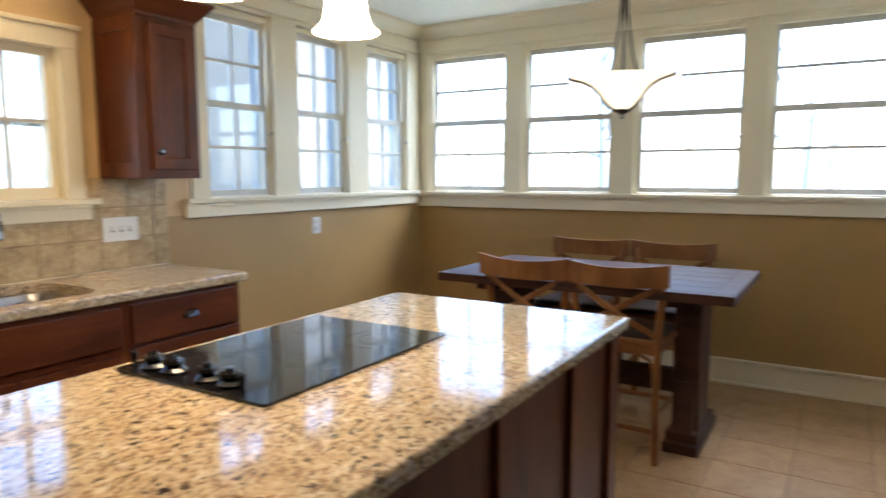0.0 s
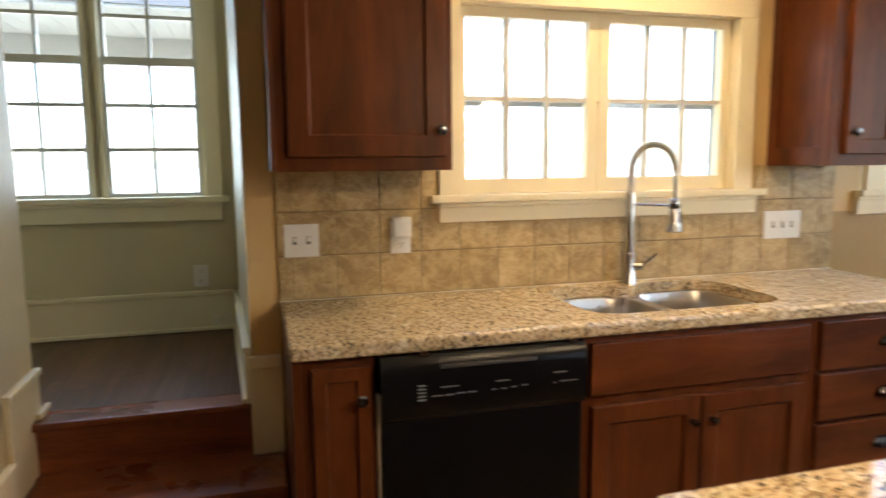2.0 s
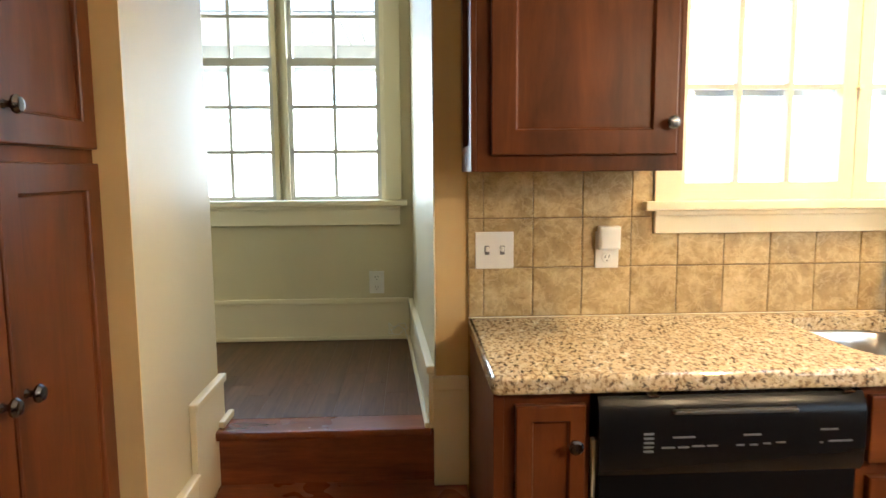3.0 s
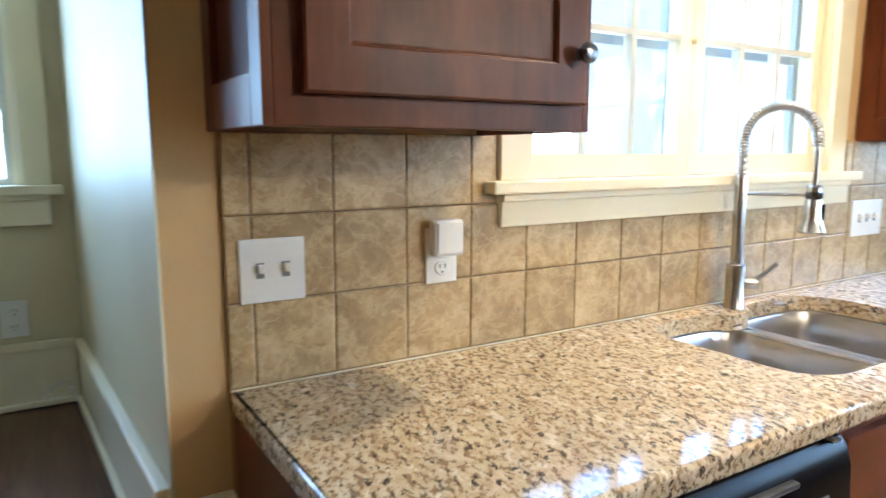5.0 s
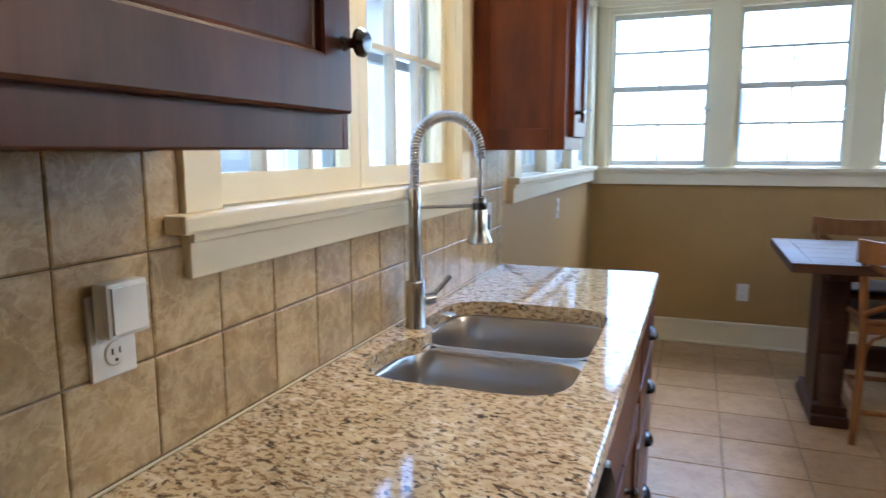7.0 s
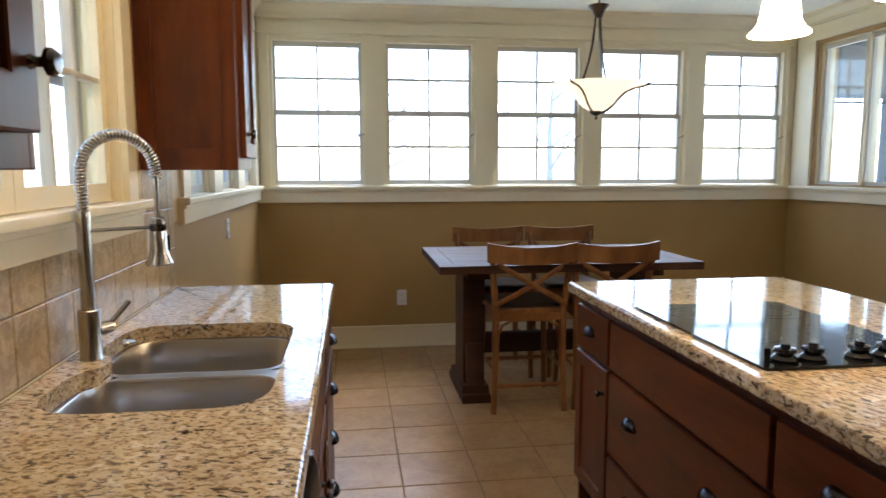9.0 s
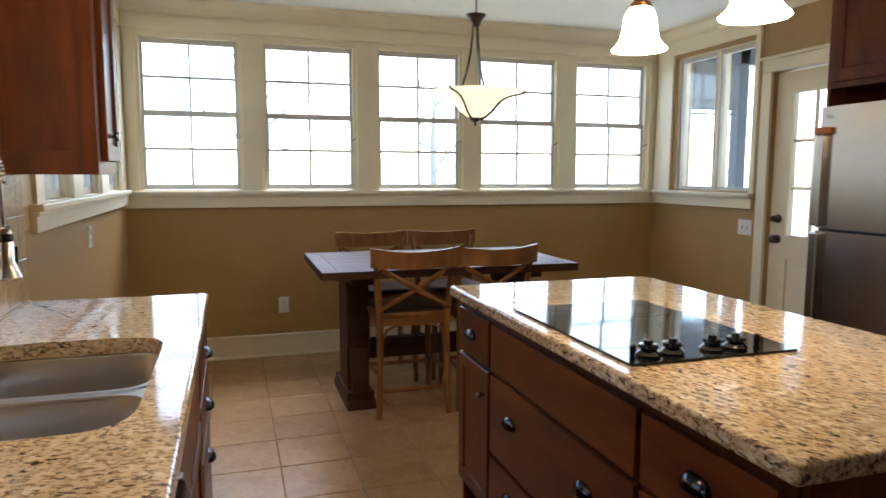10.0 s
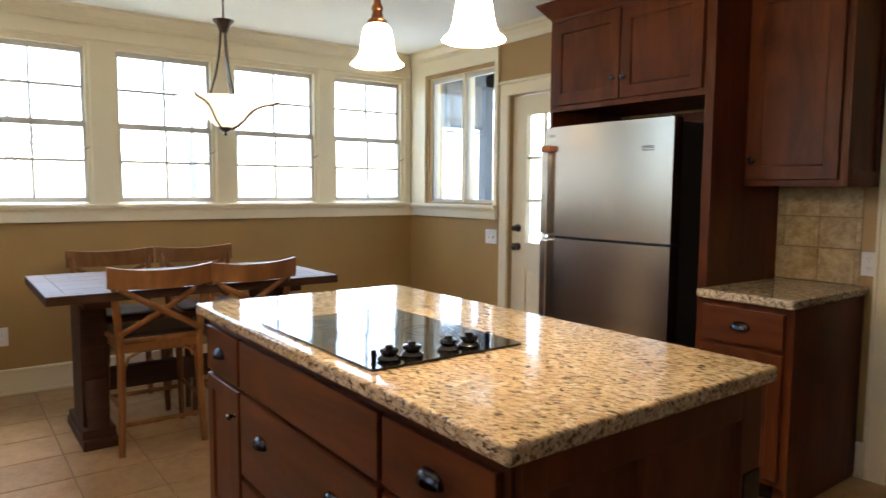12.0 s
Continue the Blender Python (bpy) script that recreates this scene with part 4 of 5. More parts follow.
for x, y, r in ((-0.12, -0.06, 0.09), (0.125, -0.06, 0.075), (-0.12, 0.21, 0.075), (0.125, 0.2, 0.10)):
    for q in (r, r * 0.62):
        bm = bmesh.new()
        shell(bm, [(q - 0.0015, 0.0073), (q + 0.0015, 0.0073)], 40)
        o = part("burner_ring", bm, RING, plate)
        o.location = (x, y, 0)
for x in (-0.168, -0.098, 0.02, 0.092):
    bm = bmesh.new()
    lathe(bm, [(0, 0.007), (0.029, 0.007), (0.031, 0.013), (0.024, 0.019), (0.019, 0.024), (0.025, 0.029), (0.023, 0.037), (0.011, 0.039), (0.010, 0.047), (0, 0.048)], 22, Matrix.Translation((x, -0.30, 0)))
    part("knob", bm, KNOBBLACK, ck, "black burner knob with a chrome glint", smooth=True)
for x in (-0.222, 0.145):
    bm = bmesh.new()
    lathe(bm, [(0, 0.007), (0.008, 0.007), (0.006, 0.016), (0.008, 0.03), (0.0075, 0.042), (0, 0.046)], 12, Matrix.Translation((x, -0.315, 0)))
    part("peg", bm, BLACK, ck, smooth=True)

# ---- refrigerator and its cabinets ----
FR = at(0.60, 0, 0, -90)
fr = thing("refrigerator", FR, "stainless top-freezer refrigerator with dark sides", "refrigerator")
A, B = -2.317, -1.50
cube("body", DARKGREY, (A + 0.005, B - 0.005, 0.075, 0.70, 0.02, 1.685), fr, bevel=0.006)


def fridge_door(z0, z1, ha, hb):
    bm = bmesh.new()
    n = 14
    front = [(A + (B - A) * k / n, -0.012 * math.sin(math.pi * k / n)) for k in range(n + 1)]
    loops = []
    for z in (z0, z1):
        loops.append([bm.verts.new((u, v, z)) for u, v in front] + [bm.verts.new((B, 0.07, z)), bm.verts.new((A, 0.07, z))])
    k = len(loops[0])
    for i in range(k):
        j = (i + 1) % k
        bm.faces.new((loops[0][i], loops[0][j], loops[1][j], loops[1][i]))
    bm.faces.new(loops[0]), bm.faces.new(loops[1])
    d = part("door", bm, STEEL_V, fr, "brushed stainless door", smooth=True)
    cube("grip", STEEL_V, (A - 0.004, A + 0.048, -0.034, 0.002, ha, hb), d, "flat full-height stainless grip", bevel=0.008)
    return d


up_door = fridge_door(1.105, 1.70, 1.115, 1.565)
fridge_door(0.09, 1.092, 0.30, 1.082)
cube("bracket", COPPER, (A - 0.004, A + 0.062, -0.036, -0.002, 1.566, 1.60), up_door, bevel=0.003)
for z in (1.548, 1.558, 1.566):
    cube("badge", GREYMARK, (B - 0.17, B - 0.10, -0.0085, -0.004, z, z + 0.005), up_door, bevel=0)
for z in (1.645, 1.655):
    cube("badge", GREYMARK, (A + 0.03, A + 0.075, -0.006, -0.001, z, z + 0.004), up_door, bevel=0)
cube("hinge_cover", DARKGREY, (B - 0.09, B - 0.02, 0.0, 0.09, 1.70, 1.715), fr, bevel=0.004)
cube("kick_plate", BLACK, (A + 0.02, B - 0.02, 0.06, 0.08, 0.0, 0.085), fr)

TALL = at(0.715, 0, 0, -90)
wall_cabinet(TALL, -2.385, -1.415, 0.61, 1.80, 2.30, [(-2.37, -1.905, 1.83, 2.285), (-1.897, -1.43, 1.83, 2.285)], [(-1.935, 1.935), (-1.867, 1.935)], "cherry-stained cabinet above the refrigerator with two doors", dict(right=False))
fp = cube("back_panel", CHERRY, (-2.385, -1.415, 0.595, 0.607, 0.0, 1.80))
fp.matrix_world = TALL
tagged(fp, "cherry-stained panel behind the refrigerator", "cabinet panel")
fp = cube("tall_panel", CHERRY, (-1.415, -1.37, -0.012, 0.62, 0.0, 2.30))
fp.matrix_world = TALL
tagged(fp, "tall cherry-stained panel beside the refrigerator", "cabinet panel")
fp = cube("tall_panel", CHERRY, (-2.405, -2.385, 0.0, 0.62, 0.0, 2.30))
fp.matrix_world = TALL
tagged(fp, "tall cherry-stained panel between door and refrigerator", "cabinet panel")
c = thing("side_cabinet", at(0.66, 0, 0, -90), "cherry-stained base cabinet with a drawer over a door", "cabinet")
carcass(c, -1.366, -0.95, 0.665)
d = slab_front("drawer", c, -1.345, -0.975, 0.69, 0.845)
cup_pull(d, -1.16, 0.77, -0.02)
shaker("door", c, -1.345, -0.975, 0.13, 0.67)
cube("side_panel", CHERRY, (-0.95, -0.938, -0.004, 0.665, 0.0, 0.872), c)
bm = bmesh.new()
for dims in ((-1.175, -1.025, 0.050, 0.059, 0.015, 0.024), (-1.175, -1.025, 0.050, 0.059, 0.085, 0.094), (-1.175, -1.166, 0.050, 0.059, 0.024, 0.085), (-1.034, -1.025, 0.050, 0.059, 0.024, 0.085)):
    box(bm, *dims)
part("vent_frame", bm, BLACK, c, "black toe-kick air register")
for k in range(6):
    cube("vent_slat", BLACK, (-1.166, -1.034, 0.052, 0.058, 0.027 + 0.0095 * k, 0.032 + 0.0095 * k), c, bevel=0)
wall_cabinet(at(0.99, 0, 0, -90), -1.37, -0.92, 0.34, 1.38, 2.30, [(-1.35, -0.94, 1.41, 2.28)], [(-1.318, 1.50)], "dark cherry-stained wall cabinet beside the refrigerator", dict(left=False), (1,))

# ---- pantry ----
PAN = at(0, -0.87, 0, 180)
c = thing("pantry_cabinet", PAN, "tall cherry-stained pantry with pairs of upper and lower doors", "cabinet")
carcass(c, 1.64, 2.412, 0.55, 0.0, 2.30)
for a, b, ku in ((2.03, 2.395, 2.062), (1.66, 2.022, 1.99)):
    d = shaker("door", c, a, b, 1.415, 2.27)
    knob(d, ku, 1.48, -0.02)
    d = shaker("door", c, a, b, 0.13, 1.385)
    knob(d, ku, 0.98, -0.02)


# ---- breakfast table ----
tb = thing("dining_table", Matrix(), "dark walnut trestle table with a plank top", "table")
TX0, TX1, TY0, TY1, TZ = -1.76, -0.25, 3.18, 4.12, 0.845
for k in range(5):
    w = (TY1 - TY0 - 0.10) / 5
    cube("plank", DARKWOOD, (TX0 + 0.09, TX1 - 0.09, TY0 + 0.05 + k * w + 0.0012, TY0 + 0.05 + (k + 1) * w - 0.0012, TZ - 0.045, TZ), tb, bevel=0.003)
cube("edge_board", DARKWOOD, (TX0, TX1, TY0, TY0 + 0.049, TZ - 0.045, TZ), tb, bevel=0.004)
cube("edge_board", DARKWOOD, (TX0, TX1, TY1 - 0.049, TY1, TZ - 0.045, TZ), tb, bevel=0.004)
for a in (TX0, TX1 - 0.089):
    cube("breadboard_end", DARKWOOD, (a, a + 0.089, TY0 + 0.05, TY1 - 0.05, TZ - 0.045, TZ), tb, bevel=0.003)
for x in (-1.515, -0.50):
    cube("post", DARKWOOD, (x - 0.065, x + 0.065, 3.50, 3.80, 0.09, 0.75), tb, bevel=0.006)
    boxes("foot", DARKWOOD, [(x - 0.085, x + 0.085, 3.39, 3.93, 0.0, 0.05), (x - 0.08, x + 0.08, 3.43, 3.89, 0.05, 0.095)], tb, bevel=0.006)
    cube("cleat", DARKWOOD, (x - 0.07, x + 0.07, 3.30, 4.0, 0.75, 0.80), tb, bevel=0.006)
    for sgn in (-1, 1):
        bm = bmesh.new()
        bar(bm, (x, 3.65 + sgn * 0.21, 0.095), (x, 3.65 + sgn * 0.145, 0.34), 0.10, 0.04, (0, 1, 0))
        part("brace", bm, DARKWOOD, tb, bevel=0.004)
cube("stretcher", DARKWOOD, (-1.45, -0.565, 3.615, 3.685, 0.24, 0.36), tb, bevel=0.005)


# ---- cross-back counter chairs ----
def chair():
    """Faces +y: its back stands at y = -0.21."""
    ch = thing("counter_chair", Matrix(), "honey oak cross-back counter chair with a dark seat", "chair", "chairs round the table")
    hw, top = 0.205, 0.95
    for s in (-1, 1):
        bm = bmesh.new()
        pts = [(s * hw, -0.215, 0.0), (s * (hw - 0.012), -0.195, 0.30), (s * (hw - 0.012), -0.19, 0.58), (s * (hw + 0.008), -0.215, 0.78), (s * (hw + 0.02), -0.245, top - 0.03)]
        tube(bm, pts, [0.017, 0.019, 0.02, 0.018, 0.015], 10)
        part("back_leg", bm, HONEY, ch, smooth=True)
        bm = bmesh.new()
        tube(bm, [(s * 0.205, 0.205, 0.0), (s * 0.195, 0.19, 0.3), (s * 0.19, 0.185, 0.555)], [0.015, 0.018, 0.02], 10)
        part("front_leg", bm, HONEY, ch, smooth=True)
    # curved top rail, bowed backwards in the middle
    bm = bmesh.new()
    n = 14
    rings = []
    for k in range(n + 1):
        t = -1 + 2 * k / n
        x, y = 0.253 * t, -0.295 + 0.05 * t * t
        z0, z1 = 0.852 + 0.010 * t * t, 0.946 + 0.022 * t * t
        rings.append([bm.verts.new(p) for p in ((x, y - 0.011, z0), (x, y + 0.011, z0), (x, y + 0.009, z1), (x, y - 0.013, z1))])
    for a, b in zip(rings, rings[1:]):
        for k in range(4):
            bm.faces.new((a[k], a[(k + 1) % 4], b[(k + 1) % 4], b[k]))
    bm.faces.new(rings[0]), bm.faces.new(rings[-1])
    part("top_rail", bm, HONEY, ch, smooth=True)
    for s in (-1, 1):
        bm = bmesh.new()
        pts = [(s * (0.20 - 0.40 * t), -0.222 - 0.035 * math.sin(math.pi * t) - 0.02 * (1 - t), 0.855 - 0.235 * t) for t in (k / 8 for k in range(9))]
        tube(bm, [(p[0], p[1] + s * 0.005, p[2]) for p in pts], 0.015, 8, 0.007)
        part("cross_brace", bm, HONEY, ch, smooth=True)
    bm = bmesh.new()
    pts = rounded([(-0.20, -0.205), (0.20, -0.205), (0.225, 0.215), (-0.225, 0.215)], [0.03, 0.03, 0.07, 0.07], 6)
    rings = [[bm.verts.new((p[0] * q, p[1] * q, z)) for p in pts] for q, z in ((0.97, 0.567), (1.0, 0.575), (1.0, 0.588), (0.98, 0.595))]
    for a, b in zip(rings, rings[1:]):
        for k in range(len(a)):
            j = (k + 1) % len(a)
            bm.faces.new((a[k], a[j], b[j], b[k]))
    bm.faces.new(rings[0]), bm.faces.new(rings[-1])
    part("seat", bm, HONEY, ch, smooth=True)
    bm = bmesh.new()
    rings = [[bm.verts.new((p[0] * q, p[1] * q, z)) for p in pts] for q, z in ((0.93, 0.595), (0.93, 0.604), (0.88, 0.612), (0.5, 0.609))]
    for a, b in zip(rings, rings[1:]):
        for k in range(len(a)):
            j = (k + 1) % len(a)
            bm.faces.new((a[k], a[j], b[j], b[k]))
    bm.faces.new(rings[-1])
    bm.faces.new(rings[0])
    part("seat_pad", bm, PAD, ch, "dark leather seat pad", smooth=True)
    for y in (-0.193, 0.187):
        cube("apron", HONEY, (-0.18, 0.18, y - 0.009, y + 0.009, 0.525, 0.567), ch, bevel=0.003)
    for s in (-1, 1):
        cube("apron", HONEY, (s * 0.19 - 0.009, s * 0.19 + 0.009, -0.18, 0.18, 0.525, 0.567), ch, bevel=0.003)
        bm = bmesh.new()
        tube(bm, [(s * 0.194, -0.193, 0.33), (s * 0.182, -0.193, 0.43), (s * 0.155, -0.193, 0.50), (s * 0.10, -0.193, 0.524), (0.0, -0.193, 0.528)], 0.008, 8)
        part("bracket", bm, HONEY, ch, smooth=True)
        bm = bmesh.new()
        tube(bm, [(s * 0.199, -0.20, 0.24), (s * 0.199, 0.195, 0.24)], 0.010, 8)
        part("side_stretcher", bm, HONEY, ch, smooth=True)
    for y, z in ((-0.203, 0.155), (0.197, 0.20)):
        bm = bmesh.new()
        tube(bm, [(-0.2, y, z), (0.2, y, z)], 0.0125, 8, 0.010)
        part("stretcher", bm, HONEY, ch, smooth=True)
    return ch


first = chair()
first.matrix_world = at(-1.247, 3.43)
copy_thing(first, at(-0.77, 3.43, 0, -2))
copy_thing(first, at(-1.275, 4.04, 0, 180))
copy_thing(first, at(-0.75, 4.04, 0, 181))


# ---- lamps ----
def pendant(x, y, z):
    p = thing("pendant_lamp", at(x, y, z), "bell-shaped lit frosted glass pendant with a copper cap", "lamp", "pendants over the island")
    bm = bmesh.new()
    out = [(0.083, 0.0), (0.080, 0.005), (0.069, 0.014), (0.058, 0.031), (0.052, 0.058), (0.048, 0.089), (0.042, 0.110), (0.032, 0.123), (0.025, 0.128)]
    shell(bm, out + [(r - 0.004, zz - 0.003) for r, zz in reversed(out)], 36)
    part("shade", bm, SHADE, p, "lit frosted glass bell", smooth=True)
    bm = bmesh.new()
    lathe(bm, [(0.0, 0.119), (0.032, 0.122), (0.033, 0.128), (0.030, 0.132), (0.031, 0.136), (0.020, 0.143), (0.014, 0.163), (0.018, 0.169), (0.018, 0.176), (0.011, 0.19), (0.007, 0.235), (0, 0.237)], 20)
    part("cap", bm, COPPER, p, "aged copper cap", smooth=True)
    bm = bmesh.new()
    tube(bm, [(0, 0, 0.23), (0, 0, CEILING - z - 0.02)], 0.006, 8)
    part("rod", bm, BRONZE, p, smooth=True)
    bm = bmesh.new()
    lathe(bm, [(0, CEILING - z - 0.03), (0.03, CEILING - z - 0.028), (0.06, CEILING - z - 0.008), (0.062, CEILING - z), (0, CEILING - z)], 24)
    part("canopy", bm, BRONZE, p, smooth=True)
    return p


pendant(-1.0, 1.49, 1.745)
pendant(-0.985, 1.03, 1.745)

ch = thing("bowl_chandelier", at(-0.83, 3.40, 0), "bronze chandelier with a lit alabaster glass bowl over the table", "lamp")
bm = bmesh.new()
prof = [(0.02, 1.69), (0.05, 1.70), (0.088, 1.73), (0.116, 1.765), (0.150, 1.797), (0.195, 1.818), (0.24, 1.829), (0.266, 1.833), (0.268, 1.839)]
shell(bm, prof + [(r - 0.004, z + 0.005) for r, z in reversed(prof)], 48)
part("bowl", bm, BOWL, ch, "lit alabaster glass bowl", smooth=True)
bm = bmesh.new()
lathe(bm, [(0, 1.645), (0.007, 1.648), (0.009, 1.656), (0.004, 1.664), (0.02, 1.672), (0.036, 1.684), (0.038, 1.692), (0, 1.693)], 20)
part("finial", bm, BRONZE, ch, smooth=True)
for k in range(3):
    a = radians(101 + 120 * k)
    ca, sa = math.cos(a), math.sin(a)
    bm = bmesh.new()
    tube(bm, [(ca * r, sa * r, z) for r, z in ((0.03, 1.682), (0.062, 1.698), (0.100, 1.73), (0.128, 1.766), (0.164, 1.799), (0.21, 1.820), (0.262, 1.829), (0.284, 1.835), (0.288, 1.848))], 0.008, 8, 0.005)
    part("arm", bm, BRONZE, ch, smooth=True)
    a = radians(46 + 120 * k)
    ca, sa = math.cos(a), math.sin(a)
    bm = bmesh.new()
    tube(bm, [(ca * r, sa * r, z) for r, z in ((0.098, 1.775), (0.092, 1.82), (0.072, 1.89), (0.048, 1.97), (0.029, 2.07), (0.019, 2.16), (0.015, 2.235))], 0.010, 8, 0.006)
    part("strap", bm, BRONZE, ch, smooth=True)
bm = bmesh.new()
lathe(bm, [(0, 2.205), (0.022, 2.21), (0.028, 2.228), (0.040, 2.25), (0.056, 2.268), (0.058, 2.276), (0.04, 2.280), (0.012, 2.285), (0, 2.286)], 24)
part("collar", bm, BRONZE, ch, smooth=True)
bm = bmesh.new()
tube(bm, [(0, 0, 2.28), (0, 0, CEILING - 0.03)], 0.005, 8)
part("rod", bm, BRONZE, ch, smooth=True)
bm = bmesh.new()
lathe(bm, [(0, CEILING - 0.035), (0.03, CEILING - 0.03), (0.062, CEILING - 0.008), (0.064, CEILING), (0, CEILING)], 24)
part("canopy", bm, BRONZE, ch, smooth=True)


def downlight(x, y, label):
    dl = thing("recessed_downlight", at(x, y, CEILING), label, "lamp", "kitchen downlights")
    bm = bmesh.new()
    lathe(bm, [(0, -0.004), (0.05, -0.004), (0.05, -0.002), (0, -0.002)], 24)
    part("lens", bm, GLOW, dl, smooth=True)
    bm = bmesh.new()
    shell(bm, [(0.054, -0.001), (0.056, -0.036), (0.060, -0.040), (0.078, -0.036), (0.080, 0.0)], 28)
    part("trim_ring", bm, WHITE, dl, smooth=True)


downlight(-2.40, 1.22, "small lit recessed downlight above the sink")


# ---- wall plates ----
def plate(name, m, u0, u1, z0, z1, kind, label):
    p = thing(name, m, label, "wall plate")
    cube("cover", WHITE, (u0, u1, -0.006, 0, z0, z1), p, bevel=0.002)
    um, zm = (u0 + u1) / 2, (z0 + z1) / 2
    if kind == "outlet":
        for s in (-1, 1):
            bm = bmesh.new()
            lathe(bm, [(0, 0), (0.0165, 0), (0.0165, 0.002), (0.0155, 0.003), (0, 0.003)], 20, Matrix.Translation((um, -0.006, zm + s * 0.024)) @ Matrix.Rotation(radians(90), 4, "X"))
            part("receptacle", bm, WHITE, p, smooth=True)
            cube("ground_hole", BLACK, (um - 0.0022, um + 0.0022, -0.0096, -0.008, zm + s * 0.024 - 0.011, zm + s * 0.024 - 0.007), p, bevel=0.001)
            for q in (-0.006, 0.006):
                cube("slot", BLACK, (um + q - 0.001, um + q + 0.001, -0.0096, -0.008, zm + s * 0.024 - 0.001, zm + s * 0.024 + 0.007), p, bevel=0)
    else:
        n = {"double": 2, "triple": 3}[kind]
        for k in range(n):
            u = um + (k - (n - 1) / 2) * 0.046
            cube("toggle", WHITE, (u - 0.005, u + 0.005, -0.018, -0.006, zm - 0.003, zm + 0.012), p, bevel=0.002)
            cube("toggle_well", GREYMARK, (u - 0.007, u + 0.007, -0.0066, -0.0055, zm - 0.013, zm + 0.014), p, bevel=0)
    return p


TILEFACE = at(-2.893, 0, 0, 90)
plate("light_switch", TILEFACE, 0.022, 0.138, 1.068, 1.18, "double", "white double toggle switch plate on the backsplash")
o = plate("outlet", TILEFACE, 0.388, 0.460, 1.066, 1.178, "outlet", "white outlet on the backsplash with a plug-in unit")
nl = thing("night_light", TILEFACE, "square white plug-in unit in the upper socket", "plug-in")
cube("housing", WHITE, (0.391, 0.458, -0.036, -0.0098, 1.124, 1.196), nl, bevel=0.006)
cube("face", WHITE, (0.397, 0.452, -0.039, -0.036, 1.130, 1.190), nl, bevel=0.001)
plate("light_switch", TILEFACE, 1.966, 2.149, 1.056, 1.172, "triple", "white three-gang switch plate at the backsplash end")
plate("outlet", at(-2.905, 0, 0, 90), 3.44, 3.515, 0.985, 1.095, "outlet", "white outlet plate on the khaki wall")
plate("outlet", at(0, 4.75), -1.89, -1.815, 0.325, 0.445, "outlet", "white outlet plate low on the khaki wall")
plate("light_switch", EAST, -3.685, -3.555, 0.935, 1.045, "double", "white double switch plate beside the porch door")
plate("outlet", EAST, -0.964, -0.898, 0.965, 1.078, "outlet", "white outlet plate beside the small counter")
plate("outlet", HFAR, -0.373, -0.302, 0.785, 0.893, "outlet", "white outlet plate on the passage wall")

op = cube("island_outlet", BLACK, (-0.548, -0.472, -0.005, 0.0, 0.565, 0.648), bevel=0.002)
op.matrix_world = at(0, 0.482)
tagged(op, "black outlet plate on the island's end", "wall plate")
bm = bmesh.new()
tube(bm, [(-4.0 + 0.01 * math.sin(k * 1.3), -0.24 + 0.045 * math.cos(k * 0.7), HALLZ + 0.012 + 0.055 * abs(math.sin(k * 0.45)) + (0.02 if k % 3 else 0)) for k in range(16)], 0.0022, 6)
wire = part("loose_cable", bm, WHITE, smooth=True)
tagged(wire, "thin loose coil of white cable in the passage corner", "cable")

# ---- outside ----
GRASS = plain("dry_winter_grass", (0.40, 0.38, 0.29), 0.9)
SIDING = plain("weathered_siding", (0.42, 0.41, 0.39), 0.7)
ROOFING = plain("grey_shingles", (0.16, 0.16, 0.17), 0.9)
BARK = plain("pale_grey_bark", (0.48, 0.46, 0.43), 0.9)
PORCHPAINT = plain("slate_blue_paint", (0.075, 0.085, 0.095), 0.5)
PORCHWHITE = plain("porch_white_paint", (0.62, 0.66, 0.70), 0.6)
structure(cube("ground", GRASS, (-400, 400, -400, 400, -0.75, -0.62), bevel=0), "pale dry winter lawn")
ph = thing("porch", Matrix(), "covered back porch with slate-blue posts", "porch")
tagged(ph, kind="structure")
cube("deck", PORCHWHITE, (1.49, 4.2, 1.5, 6.0, -0.62, -0.15), ph)
cube("porch_ceiling", PORCHWHITE, (1.49, 4.3, 1.5, 6.0, 2.75, 2.83), ph)
cube("post", PORCHPAINT, (3.03, 3.15, 5.70, 5.82, -0.15, 2.75), ph)
cube("post", PORCHPAINT, (4.0, 4.2, 3.0, 3.2, -0.15, 2.75), ph)
cube("beam", PORCHPAINT, (1.95, 4.2, 5.7, 5.82, 2.55, 2.75), ph)
bl = thing("porch_blind", Matrix(), "half-lowered grey matchstick blind on the porch", "blind")
BLIND = plain("grey_matchstick", (0.20, 0.19, 0.18), 0.8)
for k in range(11):
    cube("slat", BLIND, (2.02, 2.98, 5.72, 5.728, 2.09 + k * 0.042, 2.1315 + k * 0.042), bl, bevel=0)
cube("bottom_bar", PORCHPAINT, (2.0, 3.0, 5.705, 5.74, 2.05, 2.088), bl)
cube("bottom_bar", PORCHPAINT, (2.0, 3.0, 5.705, 5.74, 2.00, 2.02), bl)
cube("cord", PORCHPAINT, (2.46, 2.475, 5.71, 5.716, 2.0, 2.55), bl, bevel=0)


